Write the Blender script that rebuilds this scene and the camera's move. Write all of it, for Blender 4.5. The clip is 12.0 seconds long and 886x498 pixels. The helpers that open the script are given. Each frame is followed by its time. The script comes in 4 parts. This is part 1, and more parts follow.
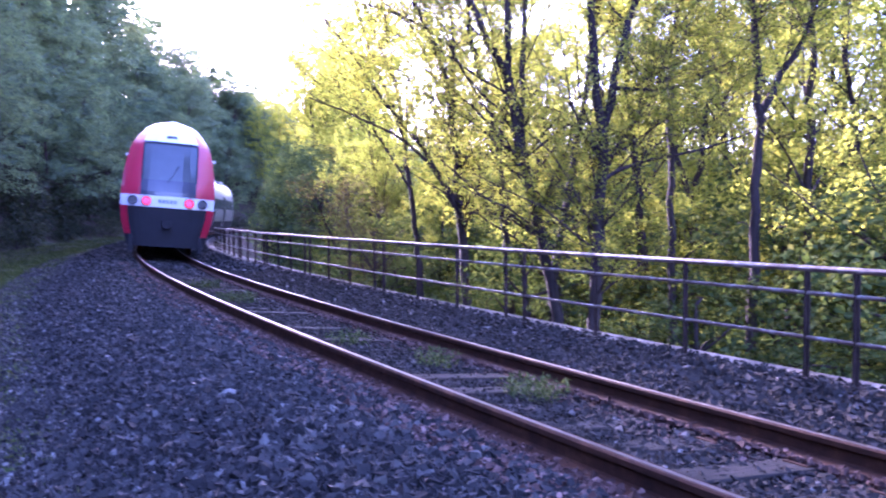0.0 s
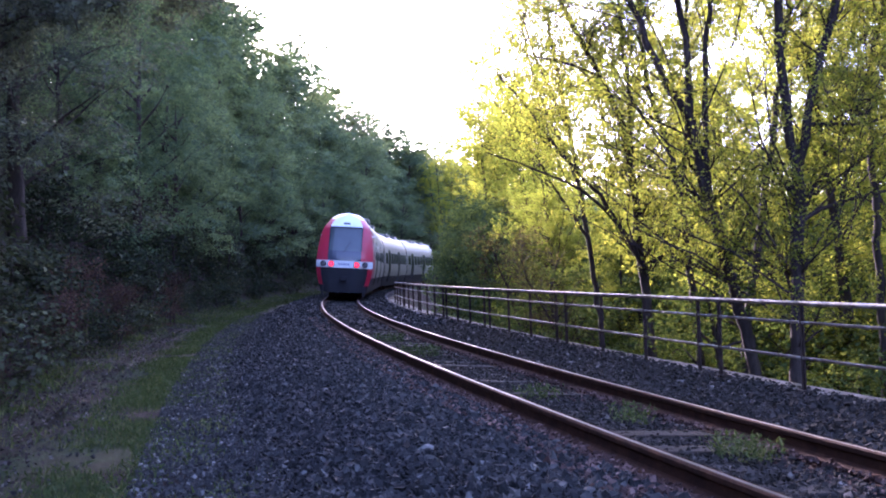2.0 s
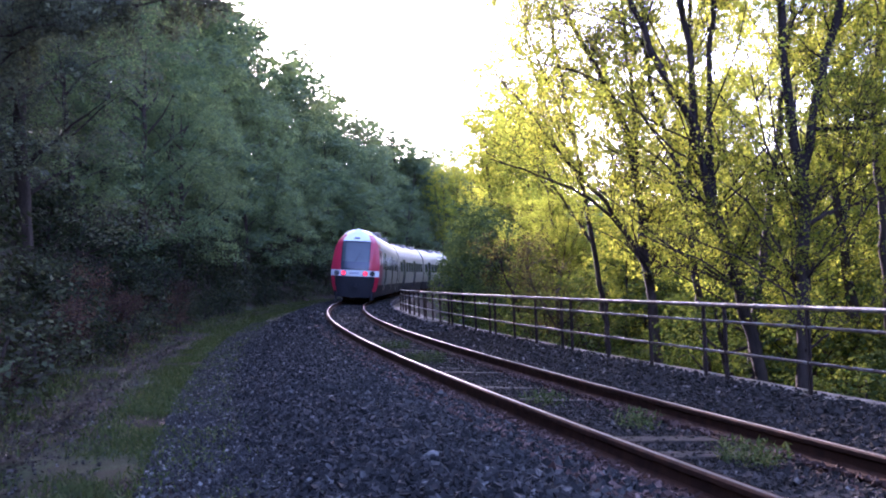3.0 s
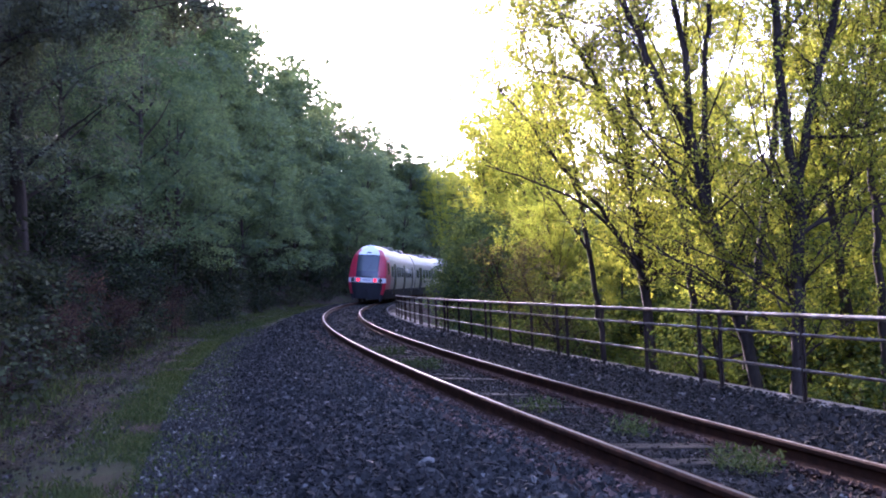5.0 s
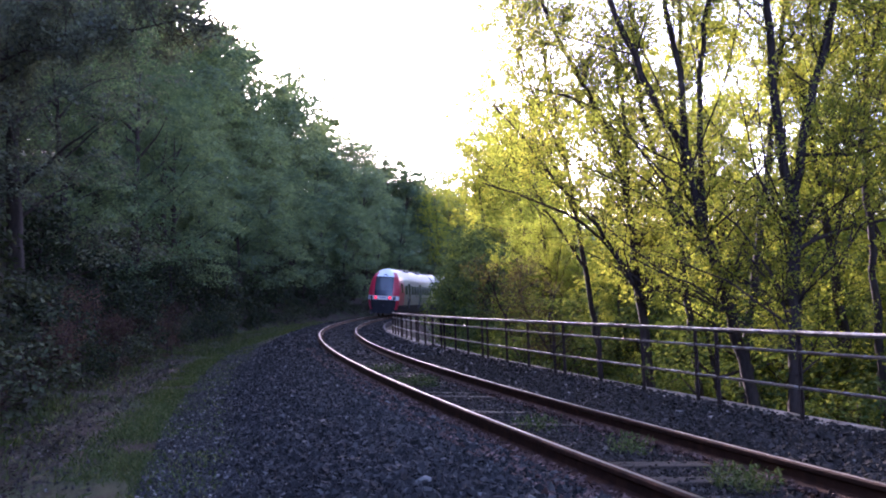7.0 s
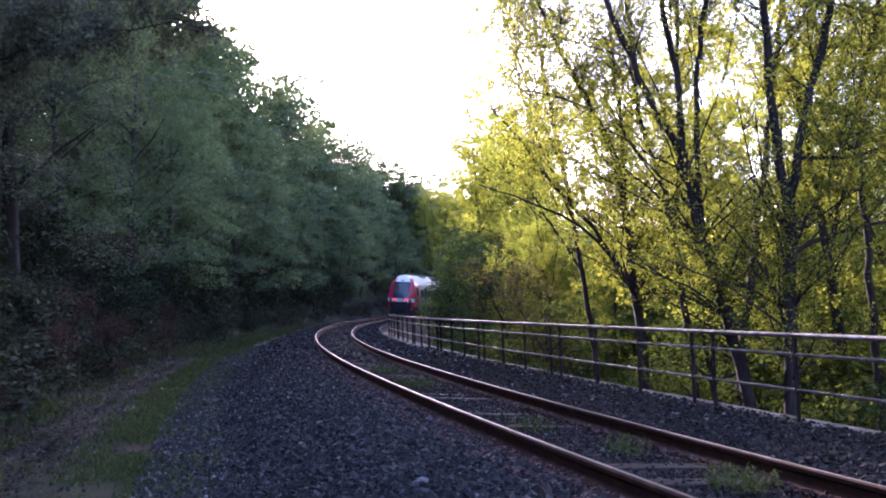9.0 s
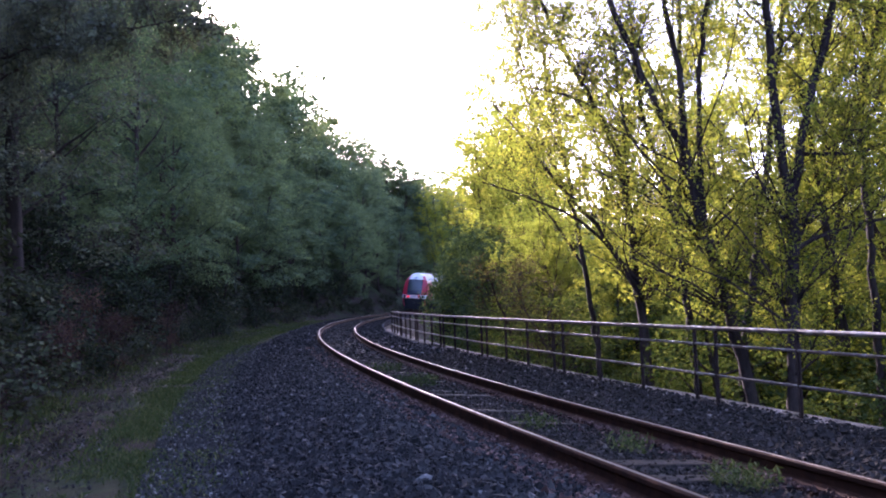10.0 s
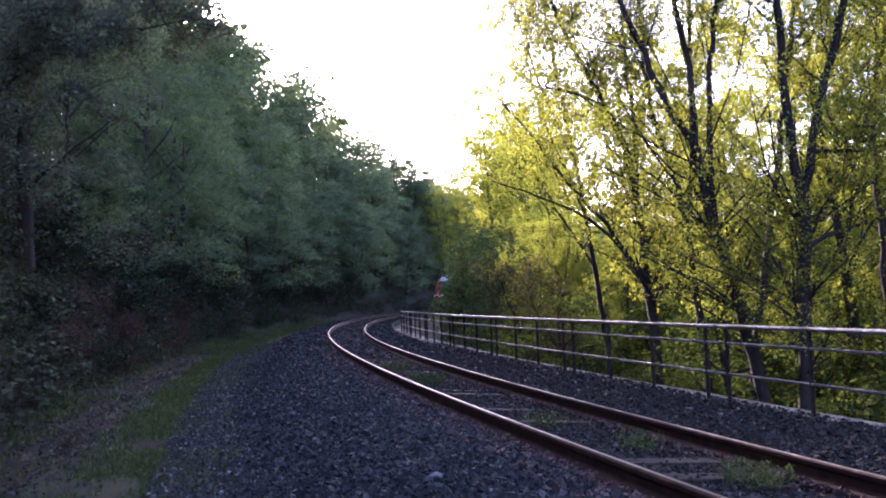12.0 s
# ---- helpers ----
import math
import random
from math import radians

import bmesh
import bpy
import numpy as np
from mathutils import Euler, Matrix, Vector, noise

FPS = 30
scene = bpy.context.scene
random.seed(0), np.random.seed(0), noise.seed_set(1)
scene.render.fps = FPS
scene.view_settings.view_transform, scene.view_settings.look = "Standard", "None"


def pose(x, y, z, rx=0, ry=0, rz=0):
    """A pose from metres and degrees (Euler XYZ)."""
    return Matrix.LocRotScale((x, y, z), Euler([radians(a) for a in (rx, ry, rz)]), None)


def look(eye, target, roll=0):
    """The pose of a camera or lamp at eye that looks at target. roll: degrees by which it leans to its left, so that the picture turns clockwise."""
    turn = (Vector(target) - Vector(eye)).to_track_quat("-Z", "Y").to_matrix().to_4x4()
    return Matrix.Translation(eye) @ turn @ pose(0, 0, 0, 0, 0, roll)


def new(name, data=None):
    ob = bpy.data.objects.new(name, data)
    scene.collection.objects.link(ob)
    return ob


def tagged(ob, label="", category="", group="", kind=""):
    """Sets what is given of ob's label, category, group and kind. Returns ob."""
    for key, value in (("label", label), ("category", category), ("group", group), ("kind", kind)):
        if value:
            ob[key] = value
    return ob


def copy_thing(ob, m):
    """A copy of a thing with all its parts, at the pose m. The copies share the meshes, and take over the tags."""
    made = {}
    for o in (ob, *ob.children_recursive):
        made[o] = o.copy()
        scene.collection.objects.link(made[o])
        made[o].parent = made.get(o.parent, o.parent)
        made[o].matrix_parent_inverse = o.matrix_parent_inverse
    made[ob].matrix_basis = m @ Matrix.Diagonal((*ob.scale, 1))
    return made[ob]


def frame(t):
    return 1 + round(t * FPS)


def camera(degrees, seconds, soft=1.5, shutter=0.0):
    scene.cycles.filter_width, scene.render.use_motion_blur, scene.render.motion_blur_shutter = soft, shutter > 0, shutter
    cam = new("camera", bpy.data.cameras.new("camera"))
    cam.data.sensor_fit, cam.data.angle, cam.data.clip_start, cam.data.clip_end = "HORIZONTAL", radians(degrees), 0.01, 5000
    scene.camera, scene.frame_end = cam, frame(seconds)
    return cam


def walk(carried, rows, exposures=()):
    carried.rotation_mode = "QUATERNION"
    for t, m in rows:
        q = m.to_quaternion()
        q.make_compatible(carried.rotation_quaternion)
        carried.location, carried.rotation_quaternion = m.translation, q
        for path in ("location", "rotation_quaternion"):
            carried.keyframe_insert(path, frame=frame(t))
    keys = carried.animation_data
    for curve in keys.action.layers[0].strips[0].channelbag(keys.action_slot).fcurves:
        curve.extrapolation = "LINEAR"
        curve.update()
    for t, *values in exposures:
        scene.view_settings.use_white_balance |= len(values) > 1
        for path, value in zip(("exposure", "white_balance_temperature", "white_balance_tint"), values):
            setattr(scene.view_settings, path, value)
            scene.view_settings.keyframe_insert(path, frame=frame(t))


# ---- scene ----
# ---------------------------------------------------------------- camera
cam = camera(55.5, 12.0, soft=2.0, shutter=0.2)
PATH = [  # seconds, x, y, z, pitch, lean to the left, yaw
    (0.0, 0.148, -0.042, 1.146, -2.14, -0.15, -11.92),
    (0.5, 0.173, -0.109, 1.169, -0.46, -2.30, -4.13),
    (1.0, 0.074, -0.120, 1.160, 0.58, -2.00, -3.28),
    (1.5, 0.013, 0.038, 1.155, 1.50, -2.02, -1.72),
    (2.0, 0.010, 0.038, 1.166, 1.49, -1.74, -0.35),
    (2.5, 0.020, 0.035, 1.158, 1.96, -1.93, -0.13),
    (3.0, 0.019, 0.031, 1.157, 2.00, -2.02, 0.01),
    (4.8, 0.003, 0.011, 1.169, 2.05, -1.86, -0.90),
    (5.0, 0.016, 0.007, 1.166, 2.38, -1.84, -0.28),
    (5.5, 0.015, 0.007, 1.162, 3.30, -1.71, -0.41),
    (6.0, 0.010, 0.014, 1.162, 3.41, -1.66, -0.67),
    (6.5, 0.005, 0.005, 1.167, 3.47, -1.82, -0.70),
    (7.0, 0.015, 0.005, 1.171, 3.53, -1.90, -0.56),
    (7.2, 0.011, -0.001, 1.169, 3.76, -1.89, -0.33),
    (9.0, 0.006, 0.009, 1.161, 3.69, -1.75, -0.82),
    (9.5, 0.006, -0.001, 1.162, 3.57, -1.93, -0.45),
    (10.0, 0.005, -0.012, 1.171, 3.45, -1.89, -0.63),
    (10.5, 0.009, -0.015, 1.163, 3.95, -1.85, -0.29),
    (11.0, -0.004, -0.008, 1.159, 3.79, -2.04, -0.27),
    (11.5, -0.014, -0.004, 1.156, 3.79, -1.91, 0.03),
    (12.0, -0.000, -0.000, 1.155, 3.47, -2.00, 0.00),
]


def eye_pose(x, y, z, pitch, lean, yaw):
    a, b = radians(yaw), radians(pitch)
    ahead = Vector((-math.sin(a) * math.cos(b), math.cos(a) * math.cos(b), math.sin(b)))
    return look((x, y, z), Vector((x, y, z)) + ahead, lean)


walk(cam, [(row[0], eye_pose(*row[1:])) for row in PATH],
     exposures=[(0.0, 4.18, 4950, 68), (0.5, 3.75, 5150, 58), (1.0, 3.55, 5350, 52), (1.5, 3.5, 5400, 48), (5.0, 3.38, 5500, 46), (7.0, 3.15, 5580, 45), (12.0, 3.05, 5600, 45)])

# ---------------------------------------------------------------- light
SUN_ELEVATION, SUN_AZIMUTH = radians(19.3), radians(-15.5)   # azimuth from +y towards +x
world = bpy.data.worlds.new("sky")
scene.world = world
world.use_nodes = True
wn = world.node_tree
sky = wn.nodes.new("ShaderNodeTexSky")
sky.sky_type = 'NISHITA'
sky.sun_disc = False
sky.sun_elevation, sky.sun_rotation = SUN_ELEVATION, SUN_AZIMUTH
sky.air_density, sky.dust_density, sky.ozone_density = 1.0, 1.6, 1.4
back = wn.nodes["Background"]
back.inputs["Strength"].default_value = 0.15
wn.links.new(sky.outputs["Color"], back.inputs["Color"])
sun_data = bpy.data.lights.new("sun", 'SUN')
sun_data.energy, sun_data.angle, sun_data.color = 3.1, radians(0.6), (1.0, 0.9, 0.74)
sun = new("sun", sun_data)
sun.matrix_world = look((0, 0, 60), Vector((0, 0, 60)) - Vector((
    math.sin(SUN_AZIMUTH) * math.cos(SUN_ELEVATION), math.cos(SUN_AZIMUTH) * math.cos(SUN_ELEVATION), math.sin(SUN_ELEVATION))))

# ---------------------------------------------------------------- materials
def material(name, rough=0.8, metal=0.0):
    m = bpy.data.materials.new(name)
    m.use_nodes = True
    b = m.node_tree.nodes["Principled BSDF"]
    b.inputs["Specular IOR Level"].default_value = 0.1 if rough > 0.7 else 0.5
    b.inputs["Roughness"].default_value, b.inputs["Metallic"].default_value = rough, metal
    return m, m.node_tree, b


def ramp(nt, source, stops):
    r = nt.nodes.new("ShaderNodeValToRGB")
    e = r.color_ramp.elements
    while len(e) < len(stops):
        e.new(0.5)
    for el, (p, c) in zip(e, stops):
        el.position, el.color = p, (*c, 1)
    nt.links.new(source, r.inputs["Fac"])
    return r.outputs["Color"]


def noise_tex(nt, scale, detail=4.0, rough=0.6, stretch=None):
    co = nt.nodes.new("ShaderNodeTexCoord")
    n = nt.nodes.new("ShaderNodeTexNoise")
    n.inputs["Scale"].default_value, n.inputs["Detail"].default_value, n.inputs["Roughness"].default_value = scale, detail, rough
    out = co.outputs["Object"]
    if stretch:
        mp = nt.nodes.new("ShaderNodeMapping")
        mp.inputs["Scale"].default_value = stretch
        nt.links.new(out, mp.inputs["Vector"])
        out = mp.outputs["Vector"]
    nt.links.new(out, n.inputs["Vector"])
    return n.outputs["Fac"]


def mix_col(nt, fac, a, b, mode='MIX'):
    mx = nt.nodes.new("ShaderNodeMix")
    mx.data_type, mx.blend_type = 'RGBA', mode
    for sock, v in ((mx.inputs[0], fac), (mx.inputs[6], a), (mx.inputs[7], b)):
        if isinstance(v, bpy.types.NodeSocket):
            nt.links.new(v, sock)
        elif isinstance(v, tuple):
            sock.default_value = (*v, 1)
        else:
            sock.default_value = v
    return mx.outputs[2]


def bump(nt, bsdf, height, strength=0.4, dist=0.02):
    bp = nt.nodes.new("ShaderNodeBump")
    bp.inputs["Strength"].default_value, bp.inputs["Distance"].default_value = strength, dist
    nt.links.new(height, bp.inputs["Height"])
    nt.links.new(bp.outputs["Normal"], bsdf.inputs["Normal"])


def mottled(name, stops, scale=6.0, rough=0.85, metal=0.0, fine=60.0, relief=0.4, dist=0.01, stretch=None):
    m, nt, b = material(name, rough, metal)
    big = ramp(nt, noise_tex(nt, scale, 5, 0.65, stretch), stops)
    grain = noise_tex(nt, fine, 6, 0.7, stretch)
    col = mix_col(nt, 0.55, big, ramp(nt, grain, [(0.3, (0.45, 0.45, 0.45)), (0.7, (1.15, 1.15, 1.15))]), 'MULTIPLY')
    nt.links.new(col, b.inputs["Base Color"])
    bump(nt, b, grain, relief, dist)
    return m


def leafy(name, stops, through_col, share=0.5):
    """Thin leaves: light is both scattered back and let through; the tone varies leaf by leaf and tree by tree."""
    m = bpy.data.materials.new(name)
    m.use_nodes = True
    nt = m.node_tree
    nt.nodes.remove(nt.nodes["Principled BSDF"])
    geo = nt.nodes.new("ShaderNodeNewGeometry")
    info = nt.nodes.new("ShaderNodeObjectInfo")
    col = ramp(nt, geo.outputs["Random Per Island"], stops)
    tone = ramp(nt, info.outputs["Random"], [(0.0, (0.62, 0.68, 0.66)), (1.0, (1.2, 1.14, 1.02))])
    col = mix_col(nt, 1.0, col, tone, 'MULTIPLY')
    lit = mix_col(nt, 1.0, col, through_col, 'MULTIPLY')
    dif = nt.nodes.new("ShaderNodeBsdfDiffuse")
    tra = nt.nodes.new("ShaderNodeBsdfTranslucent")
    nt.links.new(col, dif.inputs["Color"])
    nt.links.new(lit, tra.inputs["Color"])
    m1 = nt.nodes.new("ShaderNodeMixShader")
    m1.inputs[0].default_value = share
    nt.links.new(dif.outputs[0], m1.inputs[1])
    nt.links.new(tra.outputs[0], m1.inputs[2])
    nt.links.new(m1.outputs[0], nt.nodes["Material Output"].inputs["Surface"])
    return m


def island_mottle(name, stops, rough=0.85, fine=40.0):
    m, nt, b = material(name, rough)
    geo = nt.nodes.new("ShaderNodeNewGeometry")
    col = ramp(nt, geo.outputs["Random Per Island"], stops)
    grain = noise_tex(nt, fine, 4)
    col = mix_col(nt, 0.5, col, ramp(nt, grain, [(0.3, (0.5, 0.5, 0.5)), (0.7, (1.2, 1.2, 1.2))]), 'MULTIPLY')
    nt.links.new(col, b.inputs["Base Color"])
    bump(nt, b, grain, 0.3, 0.004)
    return m


def object_mottle(name, stops, tones, scale, fine, rough=0.85, stretch=None, relief=0.5):
    """A mottled surface whose tone differs from object to object."""
    m, nt, b = material(name, rough)
    info = nt.nodes.new("ShaderNodeObjectInfo")
    big = ramp(nt, noise_tex(nt, scale, 5, 0.65, stretch), stops)
    grain = noise_tex(nt, fine, 5, 0.7, stretch)
    col = mix_col(nt, 1.0, big, ramp(nt, info.outputs["Random"], tones), 'MULTIPLY')
    col = mix_col(nt, 0.6, col, ramp(nt, grain, [(0.3, (0.45, 0.45, 0.45)), (0.7, (1.2, 1.2, 1.2))]), 'MULTIPLY')
    nt.links.new(col, b.inputs["Base Color"])
    bump(nt, b, grain, relief, 0.006)
    return m


def plain(name, col, rough=0.5, metal=0.0, emit=None, power=0.0, coat=0.0):
    m, nt, b = material(name, rough, metal)
    v = mix_col(nt, 0.35, col, ramp(nt, noise_tex(nt, 2.5, 5), [(0.3, tuple(c * 0.75 for c in col)), (0.7, tuple(min(1, c * 1.1) for c in col))]))
    nt.links.new(v, b.inputs["Base Color"])
    b.inputs["Coat Weight"].default_value = coat
    if emit:
        b.inputs["Emission Color"].default_value, b.inputs["Emission Strength"].default_value = (*emit, 1), power
    return m


def ground_material():
    """Bare earth and leaf litter with patches of short grass."""
    m, nt, b = material("earth_and_litter", 0.95)
    soil = ramp(nt, noise_tex(nt, 1.3, 6), [(0.3, (0.018, 0.0115, 0.008)), (0.55, (0.028, 0.0175, 0.012)), (0.75, (0.042, 0.027, 0.0185))])
    green = ramp(nt, noise_tex(nt, 9.0, 5), [(0.3, (0.018, 0.028, 0.01)), (0.7, (0.035, 0.052, 0.018))])
    fac = ramp(nt, noise_tex(nt, 0.45, 4), [(0.48, (0, 0, 0)), (0.6, (0.8, 0.8, 0.8))])
    grain = noise_tex(nt, 30, 8, 0.8)
    col = mix_col(nt, fac, soil, green)
    col = mix_col(nt, 0.9, col, ramp(nt, grain, [(0.35, (0.25, 0.25, 0.25)), (0.65, (1.4, 1.4, 1.4))]), 'MULTIPLY')
    nt.links.new(col, b.inputs["Base Color"])
    bump(nt, b, grain, 0.7, 0.04)
    return m


M_GROUND = ground_material()
M_BED = mottled("ballast_bed", [(0.3, (0.018, 0.018, 0.0204)), (0.7, (0.075, 0.07, 0.075))], 9, 0.95, 0, 35, 0.8, 0.03)
M_STONE = island_mottle("ballast_stone", [(0.0, (0.009, 0.0085, 0.0082)), (0.5, (0.0195, 0.018, 0.0172)), (0.85, (0.032, 0.0295, 0.027)), (0.975, (0.055, 0.051, 0.046)), (1.0, (0.11, 0.103, 0.093))], 0.85)
# ballast stone in a browner tone than the shoulder's
M_EDGE_STONE = island_mottle("brown_ballast_stone", [(0.0, (0.013, 0.011, 0.009)), (0.6, (0.024, 0.0195, 0.0155)), (0.97, (0.04, 0.032, 0.027)), (1.0, (0.15, 0.13, 0.11))], 0.9)
M_RUSTY_STONE = island_mottle("rust_stained_stone", [(0.0, (0.0325, 0.0182, 0.0143)), (0.7, (0.065, 0.03575, 0.0273)), (1.0, (0.16, 0.1, 0.08))], 0.9)
M_LITTER = island_mottle("leaf_litter", [(0.0, (0.02, 0.0144, 0.012)), (0.8, (0.036, 0.0264, 0.0224)), (1.0, (0.1, 0.08, 0.065))], 0.9)
M_GRAVEL = island_mottle("path_gravel", [(0.0, (0.02, 0.0185, 0.0165)), (0.85, (0.04, 0.0365, 0.033)), (1.0, (0.15, 0.137, 0.122))], 0.9)
M_RUST = mottled("rusty_steel", [(0.25, (0.018, 0.0085, 0.0055)), (0.55, (0.04, 0.0165, 0.0085)), (0.8, (0.085, 0.034, 0.0155))], 7, 0.93, 0.0, 70, 0.4, 0.004)
M_SHINE = mottled("worn_steel", [(0.3, (0.06, 0.046, 0.037)), (0.7, (0.12, 0.1, 0.088))], 5, 0.48, 0.9, 50, 0.08, 0.001)
M_TIMBER = object_mottle("weathered_timber", [(0.3, (0.014, 0.012, 0.01)), (0.7, (0.042, 0.036, 0.031))], [(0, (0.6, 0.58, 0.56)), (1, (1.1, 1.08, 1.05))], 3, 12, 0.9, (0.5, 8, 8), 0.7)
# worn rusty rails; the pale stop paints in the sky's shine on them
M_RAILING = mottled("worn_railing_toned_for_shine", [(0.35, (0.055, 0.026, 0.017)), (0.5, (0.11, 0.075, 0.058)), (0.66, (0.24, 0.205, 0.175))], 6, 0.55, 0.0, 90, 0.3, 0.003)
M_POST = mottled("dark_rusty_post", [(0.3, (0.016, 0.0105, 0.0085)), (0.7, (0.042, 0.026, 0.02))], 6, 0.75, 0.0, 90, 0.3, 0.003)
M_CONCRETE = object_mottle("mossy_concrete", [(0.36, (0.045, 0.04, 0.024)), (0.5, (0.115, 0.092, 0.07)), (0.72, (0.25, 0.21, 0.17))], [(0, (0.85, 0.85, 0.85)), (1, (1.05, 1.05, 1.05))], 2.5, 30, 0.9)
M_BARK = mottled("dark_bark", [(0.3, (0.02, 0.014, 0.012)), (0.7, (0.055, 0.04, 0.033))], 5, 0.95, 0, 28, 0.8, 0.02, (1, 1, 0.25))
# oak leaf lightened and blued: the haze over the slope is in its colour
M_LEAF_OAK = leafy("hazed_oak_leaf", [(0.0, (0.062, 0.086, 0.066)), (0.6, (0.098, 0.128, 0.092)), (1.0, (0.135, 0.17, 0.108))], (2.0, 2.0, 0.9), 0.42)
# the same oak's leaf, coloured darker to stand for the shade near by
M_LEAF_NEAR_OAK = leafy("shaded_oak_leaf", [(0.0, (0.056, 0.062, 0.054)), (0.6, (0.085, 0.094, 0.074)), (1.0, (0.115, 0.128, 0.088))], (1.3, 1.3, 0.7), 0.3)
M_LEAF_FAR = leafy("wood_leaf", [(0.0, (0.03, 0.051, 0.018)), (0.6, (0.051, 0.075, 0.024)), (1.0, (0.1, 0.12, 0.045))], (1.7, 1.5, 0.7), 0.36)
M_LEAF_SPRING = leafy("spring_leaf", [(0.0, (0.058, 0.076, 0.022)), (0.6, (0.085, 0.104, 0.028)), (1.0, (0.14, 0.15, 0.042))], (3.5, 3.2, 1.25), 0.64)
M_LEAF_BUSH = leafy("bush_leaf", [(0.0, (0.03, 0.026, 0.024)), (0.5, (0.035, 0.042, 0.028)), (0.9, (0.05, 0.062, 0.035)), (1.0, (0.12, 0.12, 0.08))], (1.3, 1.3, 0.7), 0.2)
# leaf colour darkened to paint in the shade inside the curve
M_LEAF_INNER = leafy("shaded_bank_leaf", [(0.0, (0.034, 0.054, 0.034)), (0.6, (0.055, 0.08, 0.045)), (1.0, (0.11, 0.14, 0.055))], (2.2, 2.1, 0.85), 0.36)
M_BRAMBLE = leafy("bramble_leaf", [(0.0, (0.035, 0.02, 0.02)), (0.6, (0.065, 0.036, 0.034)), (1.0, (0.1, 0.075, 0.05))], (1.4, 1.3, 0.9), 0.25)
M_DRY = leafy("dry_twig_leaf", [(0.0, (0.045, 0.034, 0.022)), (0.5, (0.065, 0.058, 0.028)), (1.0, (0.12, 0.13, 0.045))], (1.8, 1.7, 0.9), 0.42)
M_GRASS = leafy("grass_blade", [(0.0, (0.03, 0.042, 0.018)), (0.7, (0.05, 0.066, 0.03)), (1.0, (0.095, 0.09, 0.055))], (1.3, 1.4, 0.6), 0.3)
M_RED = plain("red_train_paint", (0.42, 0.015, 0.04), 0.35, 0, coat=0.4)
M_WHITE = plain("white_train_paint", (0.64, 0.64, 0.63), 0.4, 0, coat=0.2)
# silver whose base colour carries the yellow light reflected from the trees
M_SILVER = plain("silver_paint_with_yellow_reflection", (0.24, 0.225, 0.17), 0.5, 0.15)
M_ROOF = plain("weathered_roof_paint", (0.17, 0.162, 0.135), 0.5)
M_DARK = plain("dark_train_underside", (0.025, 0.024, 0.028), 0.75)
M_PANEL = plain("dark_glossy_panel", (0.03, 0.032, 0.05), 0.22)
M_GLASS = plain("tinted_train_glass", (0.045, 0.055, 0.06), 0.12, 0.0, coat=0.0)
M_TAIL = plain("red_tail_lamp", (0.5, 0.01, 0.02), 0.3, 0, (1.0, 0.02, 0.03), 0.45)
M_LENS = plain("dark_lamp_lens", (0.08, 0.08, 0.085), 0.15)
M_BAR = plain("grey_lettering", (0.2, 0.22, 0.32), 0.5)
M_YELLOW = plain("pale_yellow_train_paint", (0.55, 0.5, 0.24), 0.4, 0.1)

# ---------------------------------------------------------------- plan: the track is an arc
# s: metres along the track from the point beside the camera; d: metres outwards from its axis; z: above the rails.
CENTRE, RADIUS = (180.3, 57.2), 185.7
FOOT = math.atan2(-CENTRE[1], -CENTRE[0])
CANT = 0.060 / 0.7525


def at(s, d, z=0.0):
    a = FOOT - s / RADIUS
    return Vector((CENTRE[0] + (RADIUS + d) * math.cos(a), CENTRE[1] + (RADIUS + d) * math.sin(a), z))


def along(s):
    """Yaw in degrees of the track's direction at s."""
    return math.degrees(FOOT - s / RADIUS) - 180


def at_np(s, d, z):
    a = FOOT - s / RADIUS
    return np.stack([CENTRE[0] + (RADIUS + d) * np.cos(a), CENTRE[1] + (RADIUS + d) * np.sin(a), z], -1)


PROFILE = ((-2000, -4), (-90, -5), (-45, -6), (-25, -6.5), (-12, -5), (-6, -2.8), (-3.1, -0.9), (-2.75, -0.55), (-2.5, -0.4), (-2.2, -0.4),
           (-1.9, -0.4), (-1.45, -0.38), (1.45, -0.2), (1.9, -0.16), (2.5, -0.24), (3.1, -0.42), (3.6, -0.46), (5.2, -0.45), (6.2, -0.35),
           (7.2, 0.3), (9, 2.0), (12, 5.0), (17, 9.0), (25, 12.5), (29, 14), (42, 20), (60, 23), (150, 20), (600, 6), (2500, 0))
PD, PZ = np.array([p[0] for p in PROFILE], float), np.array([p[1] for p in PROFILE], float)


def ground_z(d):
    return np.interp(d, PD, PZ)


def part(name, bm, mat, parent=None, label="", smooth=False):
    me = bpy.data.meshes.new(name)
    bmesh.ops.recalc_face_normals(bm, faces=bm.faces)
    bm.to_mesh(me)
    bm.free()
    me.materials.append(mat)
    if smooth:
        me.polygons.foreach_set("use_smooth", [True] * len(me.polygons))
    ob = new(name, me)
    if parent:
        ob.parent = parent
    if label:
        ob["label"] = label
    return ob


